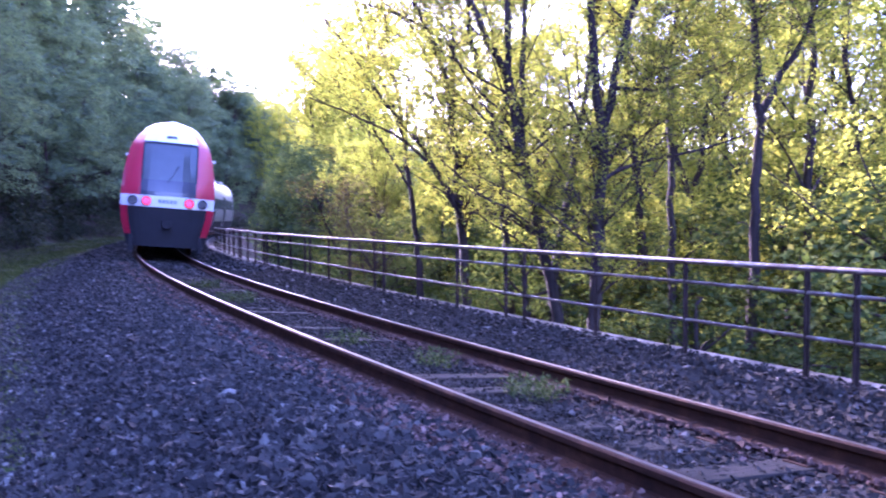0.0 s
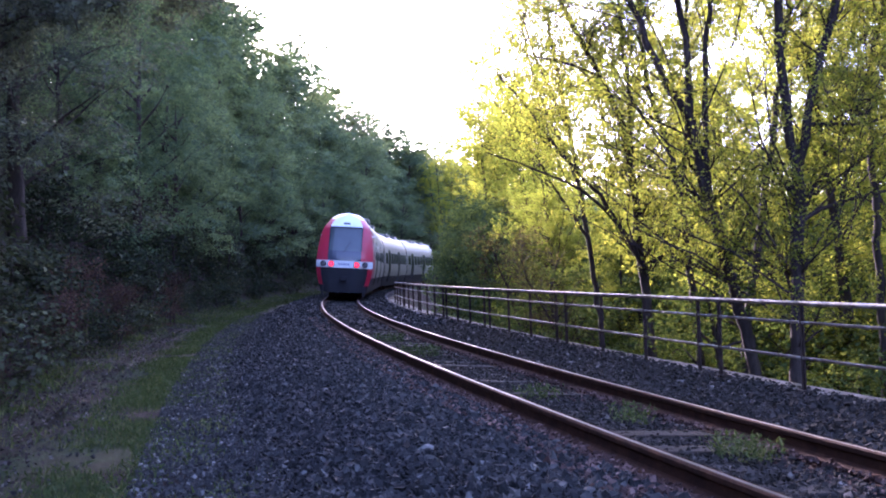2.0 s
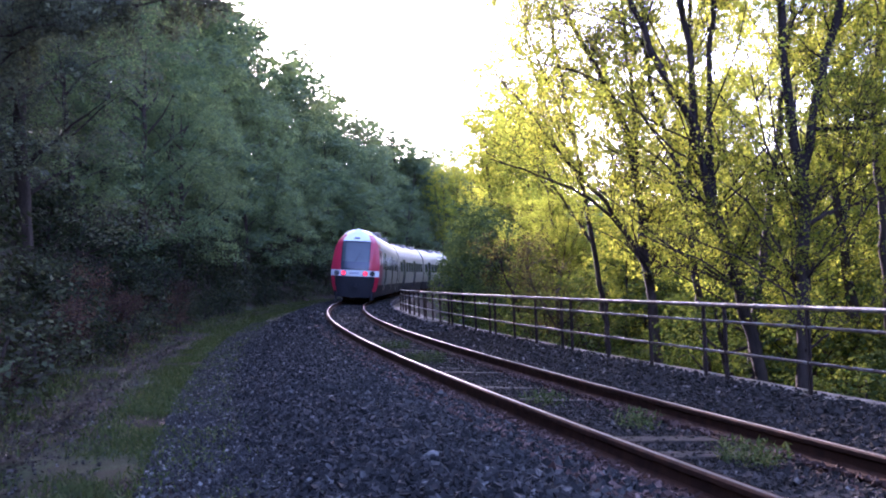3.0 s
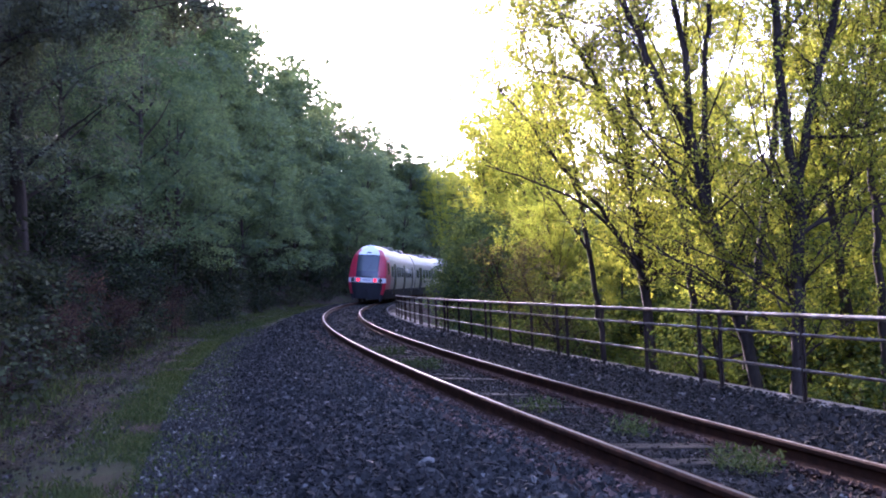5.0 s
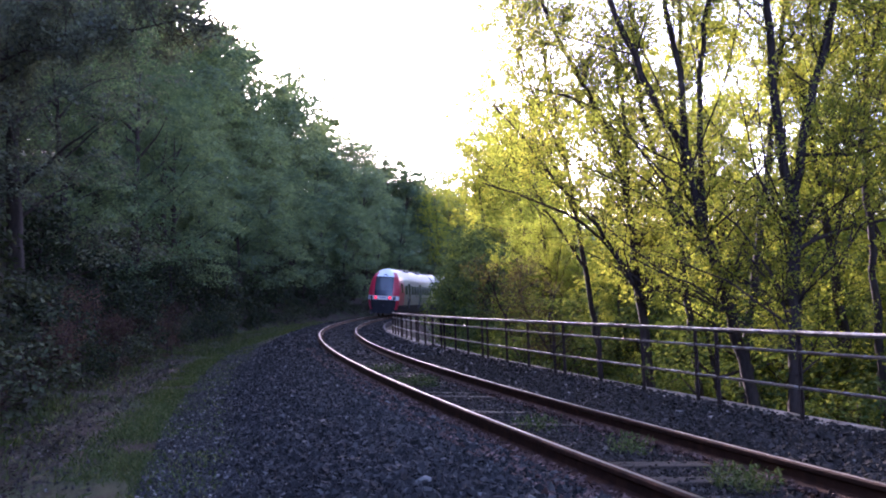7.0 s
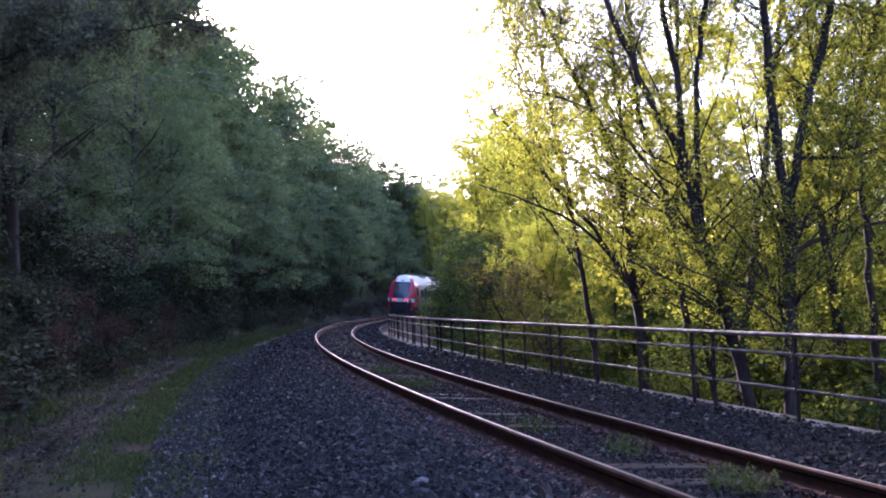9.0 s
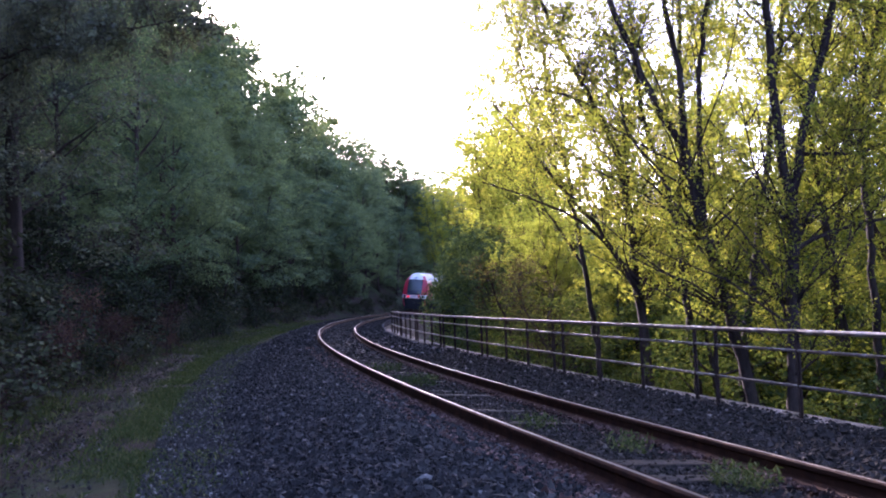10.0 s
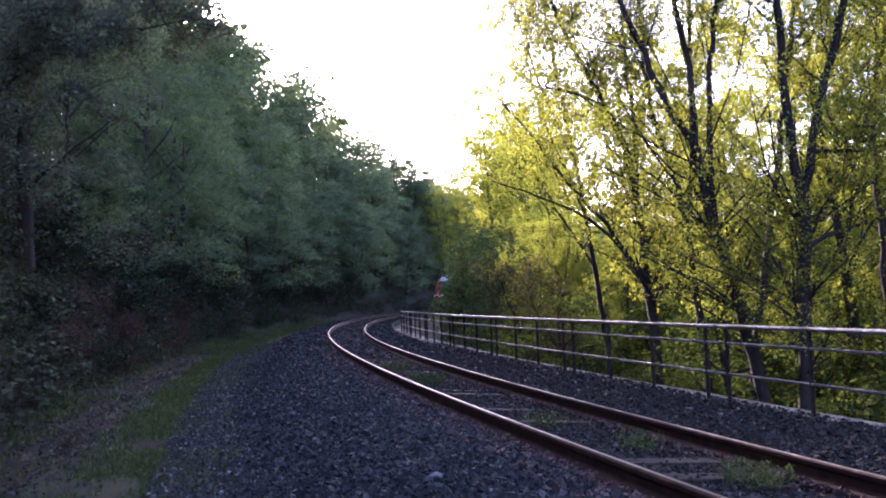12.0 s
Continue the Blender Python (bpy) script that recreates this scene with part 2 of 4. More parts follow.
def raw(name, verts, faces, mat, parent=None, label="", smooth=False):
    """One mesh from numpy arrays: verts (n, 3), faces (m, k)."""
    verts, faces = np.asarray(verts, np.float32), np.asarray(faces, np.int32)
    me = bpy.data.meshes.new(name)
    m, k = faces.shape
    me.vertices.add(len(verts))
    me.vertices.foreach_set("co", verts.ravel())
    me.loops.add(m * k)
    me.loops.foreach_set("vertex_index", faces.ravel())
    me.polygons.add(m)
    me.polygons.foreach_set("loop_start", np.arange(0, m * k, k, dtype=np.int32))
    me.polygons.foreach_set("use_smooth", np.full(m, smooth))
    me.update(calc_edges=True)
    me.materials.append(mat)
    ob = new(name, me)
    if parent:
        ob.parent = parent
    if label:
        ob["label"] = label
    return ob


def box(bm, x0, x1, y0, y1, z0, z1, bevel=0.0):
    g = bmesh.ops.create_cube(bm, size=1.0)
    m = Matrix.Translation(((x0 + x1) / 2, (y0 + y1) / 2, (z0 + z1) / 2)) @ Matrix.Diagonal((x1 - x0, y1 - y0, z1 - z0, 1))
    bmesh.ops.transform(bm, matrix=m, verts=g["verts"])
    if bevel:
        edges = list({e for v in g["verts"] for e in v.link_edges})
        bmesh.ops.bevel(bm, geom=edges, offset=bevel, segments=2, affect='EDGES', profile=0.5)


def rod(bm, a, b, r, sides=10):
    a, b = Vector(a), Vector(b)
    v = b - a
    m = Matrix.Translation((a + b) / 2) @ v.to_track_quat('Z', 'Y').to_matrix().to_4x4()
    bmesh.ops.create_cone(bm, cap_ends=True, segments=sides, radius1=r, radius2=r, depth=v.length, matrix=m)


def sweep(profile, ss, closed=True):
    """A strip along the track: profile is a list of (d, z), the sections stand at each s."""
    n, verts, faces = len(profile), [], []
    for s in ss:
        verts += [at(s, d, z) for d, z in profile]
    span = n if closed else n - 1
    for i in range(len(ss) - 1):
        for j in range(span):
            k = (j + 1) % n
            faces.append((i * n + j, i * n + k, (i + 1) * n + k, (i + 1) * n + j))
    bm = bmesh.new()
    vs = [bm.verts.new(v) for v in verts]
    for f in faces:
        bm.faces.new([vs[q] for q in f])
    if closed:
        bm.faces.new(vs[:n])
        bm.faces.new(vs[-n:])
    return bm

# ---------------------------------------------------------------- ground: one sheet to the horizon
def ground():
    dd = np.unique(np.concatenate([PD[(PD > -185)], np.arange(-8, 16, 0.3), np.arange(-45, -8, 2.5), np.arange(16, 60, 4), [-184, -150, -120, 80, 110, 250, 400, 1000]]))
    th = np.unique(np.concatenate([np.arange(-20, 70, 0.5), np.arange(70, 140, 2.5), np.arange(140, 1000, 16.0), np.arange(-160, -20, 8.0)]))
    full = 2 * math.pi * RADIUS
    th = th[(th > -160) & (th < full - 165)]
    S, D = np.meshgrid(th, dd, indexing="ij")
    z = ground_z(D)
    rnd = np.array([[noise.noise(Vector((s * 0.35, d * 0.35, 0))) for d in dd] for s in th])
    z = z - 0.012 + rnd * (0.02 + 1.2 * np.clip((np.abs(D) - 7) / 25, 0, 1)) * np.where(np.abs(D) < 2.6, 0.25, 1)
    co = at_np(S, D, z).reshape(-1, 3)
    n, m = len(th), len(dd)
    idx = np.arange(n * m).reshape(n, m)
    idx = np.vstack([idx, idx[:1]])
    f = np.stack([idx[:-1, :-1], idx[:-1, 1:], idx[1:, 1:], idx[1:, :-1]], -1).reshape(-1, 4)
    ob = raw("ground", co, f, M_GROUND, smooth=True)
    tagged(ob, "brown earth with leaf litter and grassy patches", "ground", kind="structure")


ground()


BED_D = [-2.2, -1.9, -1.0, -0.86, -0.6, 0, 0.6, 0.86, 1.0, 1.5, 1.95, 2.5, 3.15, 3.6]
BED_Z = [-0.12, -0.165, -0.235, -0.25, -0.26, -0.215, -0.165, -0.11, -0.075, -0.05, -0.06, -0.2, -0.42, -0.45]


def ballast_bed():
    ss = np.arange(-14, 130, 1.0)
    prof = list(zip(BED_D[:-1], BED_Z[:-1])) + [(3.2, -0.6), (-2.2, -0.6)]
    ob = part("ballast_bed", sweep(prof, ss), M_BED)
    tagged(ob, "dark grey ballast bed under the railway track", "track bed", kind="structure")


ballast_bed()


def stones(name, mat, count, s0, s1, d0, d1, size, zoff, seed, label, bias=1.0, surface=None, fray=0.0):
    """Loose broken stones lying on the surface, each a small faceted block."""
    rng = np.random.default_rng(seed)
    s = s0 + (s1 - s0) * rng.random(count) ** bias
    share = rng.random(count)
    d = d0 + (d1 - d0) * share
    if fray:      # the edge away from the rails (or, below zero, towards them) is scattered
        d = d + abs(fray) * rng.normal(size=count) * (share if fray > 0 else 1 - share) ** 3
    z = surface(d) + zoff
    base = np.array([(-1, -1, -.6), (1, -.9, -.7), (.9, 1, -.6), (-1, .9, -.7), (-.6, -.7, .6), (.7, -.6, .5), (.6, .7, .65), (-.7, .6, .55)])
    quad = np.array([(0, 3, 2, 1), (4, 5, 6, 7), (0, 1, 5, 4), (1, 2, 6, 5), (2, 3, 7, 6), (3, 0, 4, 7)])
    sz = size * (0.55 + 0.9 * rng.random((count, 1, 1)) ** 2) * 0.5
    v = (base[None] + rng.normal(0, 0.28, (count, 8, 3))) * sz * (0.7 + 0.6 * rng.random((count, 1, 3)))
    q = rng.normal(size=(count, 4))
    q /= np.linalg.norm(q, axis=1)[:, None]
    w, x, y, zz = q.T
    R = np.stack([1 - 2 * (y * y + zz * zz), 2 * (x * y - zz * w), 2 * (x * zz + y * w), 2 * (x * y + zz * w), 1 - 2 * (x * x + zz * zz), 2 * (y * zz - x * w),
                  2 * (x * zz - y * w), 2 * (y * zz + x * w), 1 - 2 * (x * x + y * y)], -1).reshape(-1, 3, 3)
    v = np.einsum('nij,nkj->nki', R, v) + at_np(s, d, z + rng.random(count) * size * 0.4)[:, None]
    f = (np.arange(count)[:, None, None] * 8 + quad[None]).reshape(-1, 4)
    ob = raw(name, v.reshape(-1, 3), f, mat)
    tagged(ob, label, "gravel", kind="stuff")


def bed_z(d):
    return np.interp(d, BED_D, BED_Z)


# ---------------------------------------------------------------- rails, sleepers
RAIL = [(-0.07, -0.155), (0.07, -0.155), (0.07, -0.143), (0.02, -0.125), (0.009, -0.115), (0.009, -0.05), (0.034, -0.038), (0.036, -0.01),
        (0.026, -0.0012), (-0.026, -0.0012), (-0.036, -0.01), (-0.034, -0.038), (-0.009, -0.05), (-0.009, -0.115), (-0.02, -0.125), (-0.07, -0.143)]


def rails():
    ss = np.concatenate([np.arange(-12, 80, 0.5), np.arange(80, 131, 1.0)])
    for side in (1, -1):
        d0, z0 = side * 0.7525, side * 0.060
        ob = part("rail", sweep([(d0 + x, z0 + z) for x, z in RAIL], ss), M_RUST)
        tagged(ob, "rusty steel rail curving along the wooden sleepers", "rail", "rails")
        top = [(-0.016, -0.003), (-0.013, 0.0006), (0.011, 0.0006), (0.014, -0.003)]
        part("running_surface", sweep([(d0 + x, z0 + z) for x, z in top], ss), M_SHINE, ob, "bright worn running surface")


rails()


def sleeper_source():
    bm = bmesh.new()
    box(bm, -1.28, 1.28, -0.125, 0.125, -0.13, 0.0, 0.012)
    for v in bm.verts:
        v.co.z += 0.006 * noise.noise(v.co * 3) + (0.004 if abs(v.co.x) > 1 else 0)
    ob = part("sleeper", bm, M_TIMBER)
    for side in (-1, 1):
        p = bmesh.new()
        box(p, side * 0.7525 - 0.16, side * 0.7525 + 0.16, -0.08, 0.08, 0.0, 0.012, 0.003)
        for px in (-0.12, 0.12):
            for py in (-0.05, 0.05):
                rod(p, (side * 0.7525 + px, py, 0.0), (side * 0.7525 + px, py, 0.035), 0.014, 6)
        part("baseplate", p, M_RUST, ob, "rusty baseplate with screws")
    return tagged(ob, "weathered grey wooden sleeper half sunk in ballast", "sleeper", "sleepers under the rails")


def sleepers():
    src = sleeper_source()
    rng = random.Random(4)
    first = True
    for i in range(150):
        s = -9.0 + i * 0.6
        p = at(s + rng.uniform(-0.03, 0.03), rng.uniform(-0.03, 0.03), -0.184 + rng.uniform(-0.02, 0.006))
        m = pose(*p, 0, -math.degrees(math.atan(CANT)) * -1, along(s) + rng.uniform(-1.2, 1.2))
        if first:
            src.matrix_basis, first = m, False
        else:
            copy_thing(src, m)


# ---------------------------------------------------------------- railing and coping
D_RAILING = -2.26


def railing():
    ob = tagged(new("railing"), "rusty steel railing with worn paint on the coping, rails toned pale for sky shine", "railing")
    posts = []
    s = 8.67 - 4.45 * 5
    while s < 34.1:
        posts += [s, s + 1.31, s + 2.63, s + 4.02]
        s += 4.45
    for s in posts:
        bm = bmesh.new()
        w = 0.025
        for (a0, a1, b0, b1) in ((-w, w, -0.005, 0.005), (-0.005, 0.005, -0.028, 0.028)):
            box(bm, a0, a1, b0, b1, -0.16, 0.74, 0.002)
        box(bm, -0.06, 0.06, -0.06, 0.06, -0.105, -0.092, 0.003)
        bmesh.ops.transform(bm, matrix=pose(*at(s, D_RAILING), 0, 0, along(s)), verts=bm.verts)
        part("post", bm, M_POST, ob)
    ss = np.append(np.arange(-13.5, posts[-1], 0.6), posts[-1] + 0.03)
    for name, z, r in (("top_rail", 0.747, 0.024), ("middle_rail", 0.56, 0.016), ("lower_rail", 0.216, 0.016)):
        prof = [(D_RAILING + r * math.cos(a), z + r * math.sin(a)) for a in [i * math.pi / 6 for i in range(12)]]
        part(name, sweep(prof, ss), M_RAILING, ob, smooth=True)


railing()


def coping():
    """The concrete edge of the embankment wall: one long kerb in cast lengths with open joints, and the wall under it."""
    wall = part("retaining_wall", sweep([(-2.24, -0.24), (-2.24, -0.7), (-2.5, -3.5), (-2.75, -3.5), (-2.62, -0.24)], np.arange(-14, 42, 2.0)), M_CONCRETE)
    tagged(wall, "grey concrete embankment wall below the railing", "wall", kind="structure")
    rng = random.Random(8)
    s = -13.0
    while s < 39:
        L = 2.085
        dz, dd = rng.uniform(-0.006, 0.006), rng.uniform(-0.012, 0.012)
        ob = part("coping_stone", sweep([(-2.19 + dd, -0.24), (-2.19 + dd, -0.115 + dz), (-2.205 + dd, -0.1 + dz), (-2.55 + dd, -0.1 + dz), (-2.565 + dd, -0.115 + dz), (-2.565 + dd, -0.24)],
                                        [s + 0.008, s + L / 2, s + L - 0.008]), M_CONCRETE, wall)
        s += L


coping()

# ---------------------------------------------------------------- the train
HALF = ((0.28, 1.16), (0.6, 1.24), (1.0, 1.36), (1.45, 1.425), (1.9, 1.425), (2.4, 1.39), (2.9, 1.32), (3.25, 1.24), (3.5, 1.13), (3.72, 0.98), (3.96, 0.78), (4.12, 0.5), (4.2, 0.0))
HZ, HW = np.array([p[0] for p in HALF]), np.array([p[1] for p in HALF]) * 0.955


def half_width(z):
    return float(np.interp(z, HZ, HW))


def nose(u, z):
    """How far ahead of the rear end the face lies, at u (-1..1 across) and height z."""
    lean = 0.30 * max(0, z - 1.85) ** 1.25 + 0.6 * max(0, z - 3.4) ** 1.2
    low = 0.12 * max(0, 1.4 - z)
    return 0.42 * abs(u) ** 3.2 + lean + low


def face_patch(name, x0, x1, z0, z1, mat, parent, off=0.0, depth=0.05, label="", nx=10, nz=8, round_to=None):
    """A piece of the cab's face: x in shares of the half width, or in metres with round_to set."""
    bm, grid = bmesh.new(), []
    for j in range(nz + 1):
        z = z0 + (z1 - z0) * j / nz
        w = half_width(z)
        row = []
        for i in range(nx + 1):
            x = x0 + (x1 - x0) * i / nx
            u = x if not round_to else max(-1, min(1, x / w))
            row.append(bm.verts.new((u * w, nose(u, z) - off, z)))
        grid.append(row)
    for j in range(nz):
        for i in range(nx):
            bm.faces.new((grid[j][i], grid[j][i + 1], grid[j + 1][i + 1], grid[j + 1][i]))
    g = bmesh.ops.extrude_face_region(bm, geom=bm.faces[:])
    bmesh.ops.translate(bm, vec=(0, depth, 0), verts=[v for v in g["geom"] if isinstance(v, bmesh.types.BMVert)])
    return part(name, bm, mat, parent, label, smooth=False)


def side_shell(name, z0, z1, y0, y1, mat, parent, label="", cab=False, n=10, out=0.0, sides=(-1, 1)):
    zs = [z0 + (z1 - z0) * j / n for j in range(n + 1)]
    for sgn in sides:
        bm, g = bmesh.new(), []
        for z in zs:
            a = nose(1, z) if cab else y0
            w = half_width(z) + out
            g.append((bm.verts.new((sgn * w, a, z)), bm.verts.new((sgn * w, y1, z))))
        for j in range(n):
            bm.faces.new((g[j][0], g[j][1], g[j + 1][1], g[j + 1][0]))
        part(name, bm, mat, parent, label)


def end_wall(y, parent):
    bm = bmesh.new()
    ring = [(half_width(z), z) for z in HZ[:-1]] + [(0, 4.2)] + [(-half_width(z), z) for z in HZ[::-1][1:]]
    bm.faces.new([bm.verts.new((x, y, z)) for x, z in ring])
    part("end_wall", bm, M_DARK, parent, "dark end wall")


def bogie(y, parent):
    bm = bmesh.new()
    box(bm, -1.05, 1.05, y - 1.5, y + 1.5, 0.42, 0.72, 0.04)
    ob = part("bogie", bm, M_DARK, parent, "dark bogie frame")
    for yy in (-0.95, 0.95):
        for sgn in (-1, 1):
            w = bmesh.new()
            rod(w, (sgn * 0.7, y + yy, 0.42), (sgn * 0.83, y + yy, 0.42), 0.42, 20)
            part("wheel", w, M_RUST, ob)


def car(length, cab):
    """One railcar, its rear end at y = 0 and its wheels on z = 0."""
    ob = tagged(new("railcar"), "red, white and silver regional railcar with lit tail lamps" if cab else "silver railcar coupled in the regional train", "railcar", "cars of the train")
    y0 = 0.0
    cab_len = 2.9 if cab else 0.0
    if cab:
        face_patch("lower_panel", -1, 1, 0.28, 1.46, M_DARK, ob, 0.0, 0.06, "dark bumper skirt", 14, 8)
        for sgn in (-1, 1):
            face_patch("lower_corner", sgn * 0.84, sgn * 1, 0.62, 1.46, M_RED, ob, 0.008, 0.05, "red lower corner", 5, 5)
        face_patch("light_bar", -1, 1, 1.46, 1.80, M_WHITE, ob, 0.03, 0.09, "white light bar", 18, 3)
        for sgn in (-1, 1):
            face_patch("corner_pillar", sgn * 0.56, sgn * 1, 1.80, 3.4, M_RED, ob, 0.0, 0.06, "red corner pillar", 8, 14)
            face_patch("roof_corner", sgn * 0.72, sgn * 1, 3.4, 3.86, M_RED, ob, 0.0, 0.06, "red roof corner", 6, 8)
        face_patch("lower_windscreen_panel", -0.8, 0.8, 1.80, 2.28, M_PANEL, ob, 0.005, 0.05, "dark glossy panel", 8, 4, True)
        wind = face_patch("windscreen", -0.76, 0.76, 2.28, 3.38, M_GLASS, ob, 0.01, 0.05, "tinted windscreen", 8, 8, True)
        face_patch("windscreen_top_trim", -0.8, 0.8, 3.38, 3.47, M_DARK, ob, 0.012, 0.05, "", 8, 2, True)
        for sgn in (-1, 1):
            face_patch("windscreen_side_trim", sgn * 0.76, sgn * 0.81, 2.28, 3.38, M_DARK, ob, 0.012, 0.05, "", 1, 8, True)
        wip = bmesh.new()
        rod(wip, (-0.05, nose(0, 2.2) - 0.03, 2.2), (0.25, nose(0.2, 2.75) - 0.03, 2.75), 0.012, 6)
        part("wiper", wip, M_DARK, wind)
        face_patch("brow_panel", -0.72, 0.72, 3.4, 3.86, M_WHITE, ob, 0.0, 0.06, "white panel above the windscreen", 12, 8)
        face_patch("roof_cap", -1, 1, 3.86, 4.2, M_WHITE, ob, 0.0, 0.06, "white roof cap", 14, 6)
        hv = bmesh.new()
        box(hv, -0.16, 0.16, nose(0, 3.62) - 0.03, nose(0, 3.62) + 0.1, 3.55, 3.68, 0.02)
        part("upper_marker_lamp", hv, M_LENS, ob, "unlit upper marker lamp")
        for x, mat, nm in ((-1.0, M_LENS, "headlight"), (-0.61, M_TAIL, "tail_light"), (0.61, M_TAIL, "tail_light"), (1.0, M_LENS, "headlight")):
            l = bmesh.new()
            yy = nose((abs(x) - 0.11) / 1.425, 1.63) - 0.05
            rod(l, (x, yy, 1.63), (x, yy + 0.1, 1.63), 0.105, 20)
            lamp = part(nm, l, mat, ob, "glowing red tail light" if mat is M_TAIL else "dark unlit headlight")
            l = bmesh.new()
            bmesh.ops.create_cone(l, cap_ends=False, segments=20, radius1=0.145, radius2=0.107, depth=0.03, matrix=pose(x, yy + 0.01, 1.63, -90, 0, 0))
            part("rim", l, M_DARK, lamp)
        for i in range(5):
            l = bmesh.new()
            box(l, -0.27 + i * 0.11, -0.19 + i * 0.11, nose(0, 1.63) - 0.04, nose(0, 1.63), 1.58, 1.69)
            part("number_bar", l, M_BAR, ob, "grey lettering")
        c = bmesh.new()
        box(c, -0.14, 0.14, -0.18, 0.3, 0.86, 1.06, 0.03)
        rod(c, (0, -0.16, 0.96), (0, -0.26, 0.96), 0.12, 12)
        part("coupler", c, M_DARK, ob, "dark automatic coupler")
        for sgn in (-1, 1):
            mi = bmesh.new()
            box(mi, sgn * 1.23 - 0.02, sgn * 1.23 + sgn * 0.13 + 0.02, 1.55, 1.63, 3.02, 3.1, 0.01)
            part("mirror", mi, M_WHITE, ob, "small white side mirror")
            rl = bmesh.new()
            box(rl, sgn * 1.0 - 0.05, sgn * 1.0 + 0.05, 0.25, 0.35, 0.12, 0.6, 0.01)
            part("rail_guard", rl, M_DARK, ob)
        side_shell("cab_side", 1.0, 3.4, 0, cab_len, M_RED, ob, "red cab side", True, 14)
        side_shell("cab_skirt", 0.28, 1.0, 0, cab_len, M_DARK, ob, "", True, 5)
        for sgn in (-1, 1):
            side_shell("cab_window", 2.1, 2.9, 1.55, 2.3, M_GLASS, ob, "tinted cab window", False, 6, 0.008, (sgn,))
    # saloon
    side_shell("lower_side", 1.0, 1.9, cab_len, length, M_SILVER, ob, "silver lower side", n=6)
    side_shell("upper_side", 1.9, 3.4, cab_len, length, M_SILVER, ob, n=8)
    side_shell("skirt", 0.28, 1.0, cab_len, length, M_DARK, ob, "dark grey skirt", n=4)
    bm = bmesh.new()
    zs = [3.4, 3.5, 3.6, 3.72, 3.85, 3.96, 4.12, 4.2]
    ring = [(-half_width(z), z) for z in zs] + [(half_width(z), z) for z in zs[-2::-1]]
    ends = []
    for end in (0, 1):
        ends.append([bm.verts.new((x, length if end else (nose(min(1, abs(x) / max(0.05, half_width(z))), z) if cab else 0), z)) for x, z in ring])
    for i in range(len(ring) - 1):
        bm.faces.new((ends[0][i], ends[0][i + 1], ends[1][i + 1], ends[1][i]))
    part("roof", bm, M_ROOF, ob, "weathered grey roof", smooth=True)
    y = cab_len + 0.5
    k = 0
    while y + 1.5 < length:
        for sgn in (-1, 1):
            if k % 4 == 1:
                side_shell("door", 0.62, 2.95, y, y + 1.3, M_PANEL, ob, "dark sliding door", False, 8, 0.012, (sgn,))
            else:
                side_shell("side_window", 1.95, 2.75, y, y + 1.35, M_GLASS, ob, "tinted side window", False, 6, 0.01, (sgn,))
        y += 1.6
        k += 1
    for yy in (length * 0.3, length * 0.62):
        b = bmesh.new()
        box(b, -0.75, 0.75, yy, yy + 2.2, 4.05, 4.26, 0.05)
        part("roof_unit", b, M_ROOF, ob, "grey roof equipment box")
    end_wall(length - 0.01, ob)
    if not cab:
        end_wall(0.01, ob)
    bogie(3.2, ob)
    bogie(length - 1.8, ob)
    g = bmesh.new()
    box(g, -1.15, 1.15, length, length + 0.55, 0.7, 3.3, 0.08)
    part("gangway", g, M_DARK, ob, "dark bellows gangway")
    return ob


CARS = [(car(20.5, True), 0.0, 20.5), (car(15.4, False), 21.0, 15.4), (car(15.4, False), 36.9, 15.4)]


def train_at(t):
    return 26.1 + 7.25 * t - 0.083 * t * t

# ---------------------------------------------------------------- plants
def tubes(segs, sides=6):
    """Tapered limbs: segs is a list of polylines, each a list of (point, radius)."""
    V, F, off = [], [], 0
    ang = np.linspace(0, 2 * np.pi, sides, endpoint=False)
    for line in segs:
        pts = np.array([tuple(p) for p, _ in line])
        rad = np.array([r for _, r in line])
        tan = np.gradient(pts, axis=0)
        tan /= np.linalg.norm(tan, axis=1)[:, None] + 1e-9
        ref = np.where(np.abs(tan[:, 2:3]) > 0.9, np.array([[1., 0, 0]]), np.array([[0, 0, 1.]]))
        a = np.cross(tan, ref)
        a /= np.linalg.norm(a, axis=1)[:, None] + 1e-9
        b = np.cross(tan, a)
        ring = pts[:, None] + rad[:, None, None] * (np.cos(ang)[None, :, None] * a[:, None] + np.sin(ang)[None, :, None] * b[:, None])
        n = len(pts)
        V.append(ring.reshape(-1, 3))
        i = np.arange(n - 1)[:, None] * sides
        j = np.arange(sides)[None]
        k = (j + 1) % sides
        F.append(np.stack([i + j, i + k, i + sides + k, i + sides + j], -1).reshape(-1, 4) + off)
        off += n * sides
    return np.concatenate(V), np.concatenate(F)


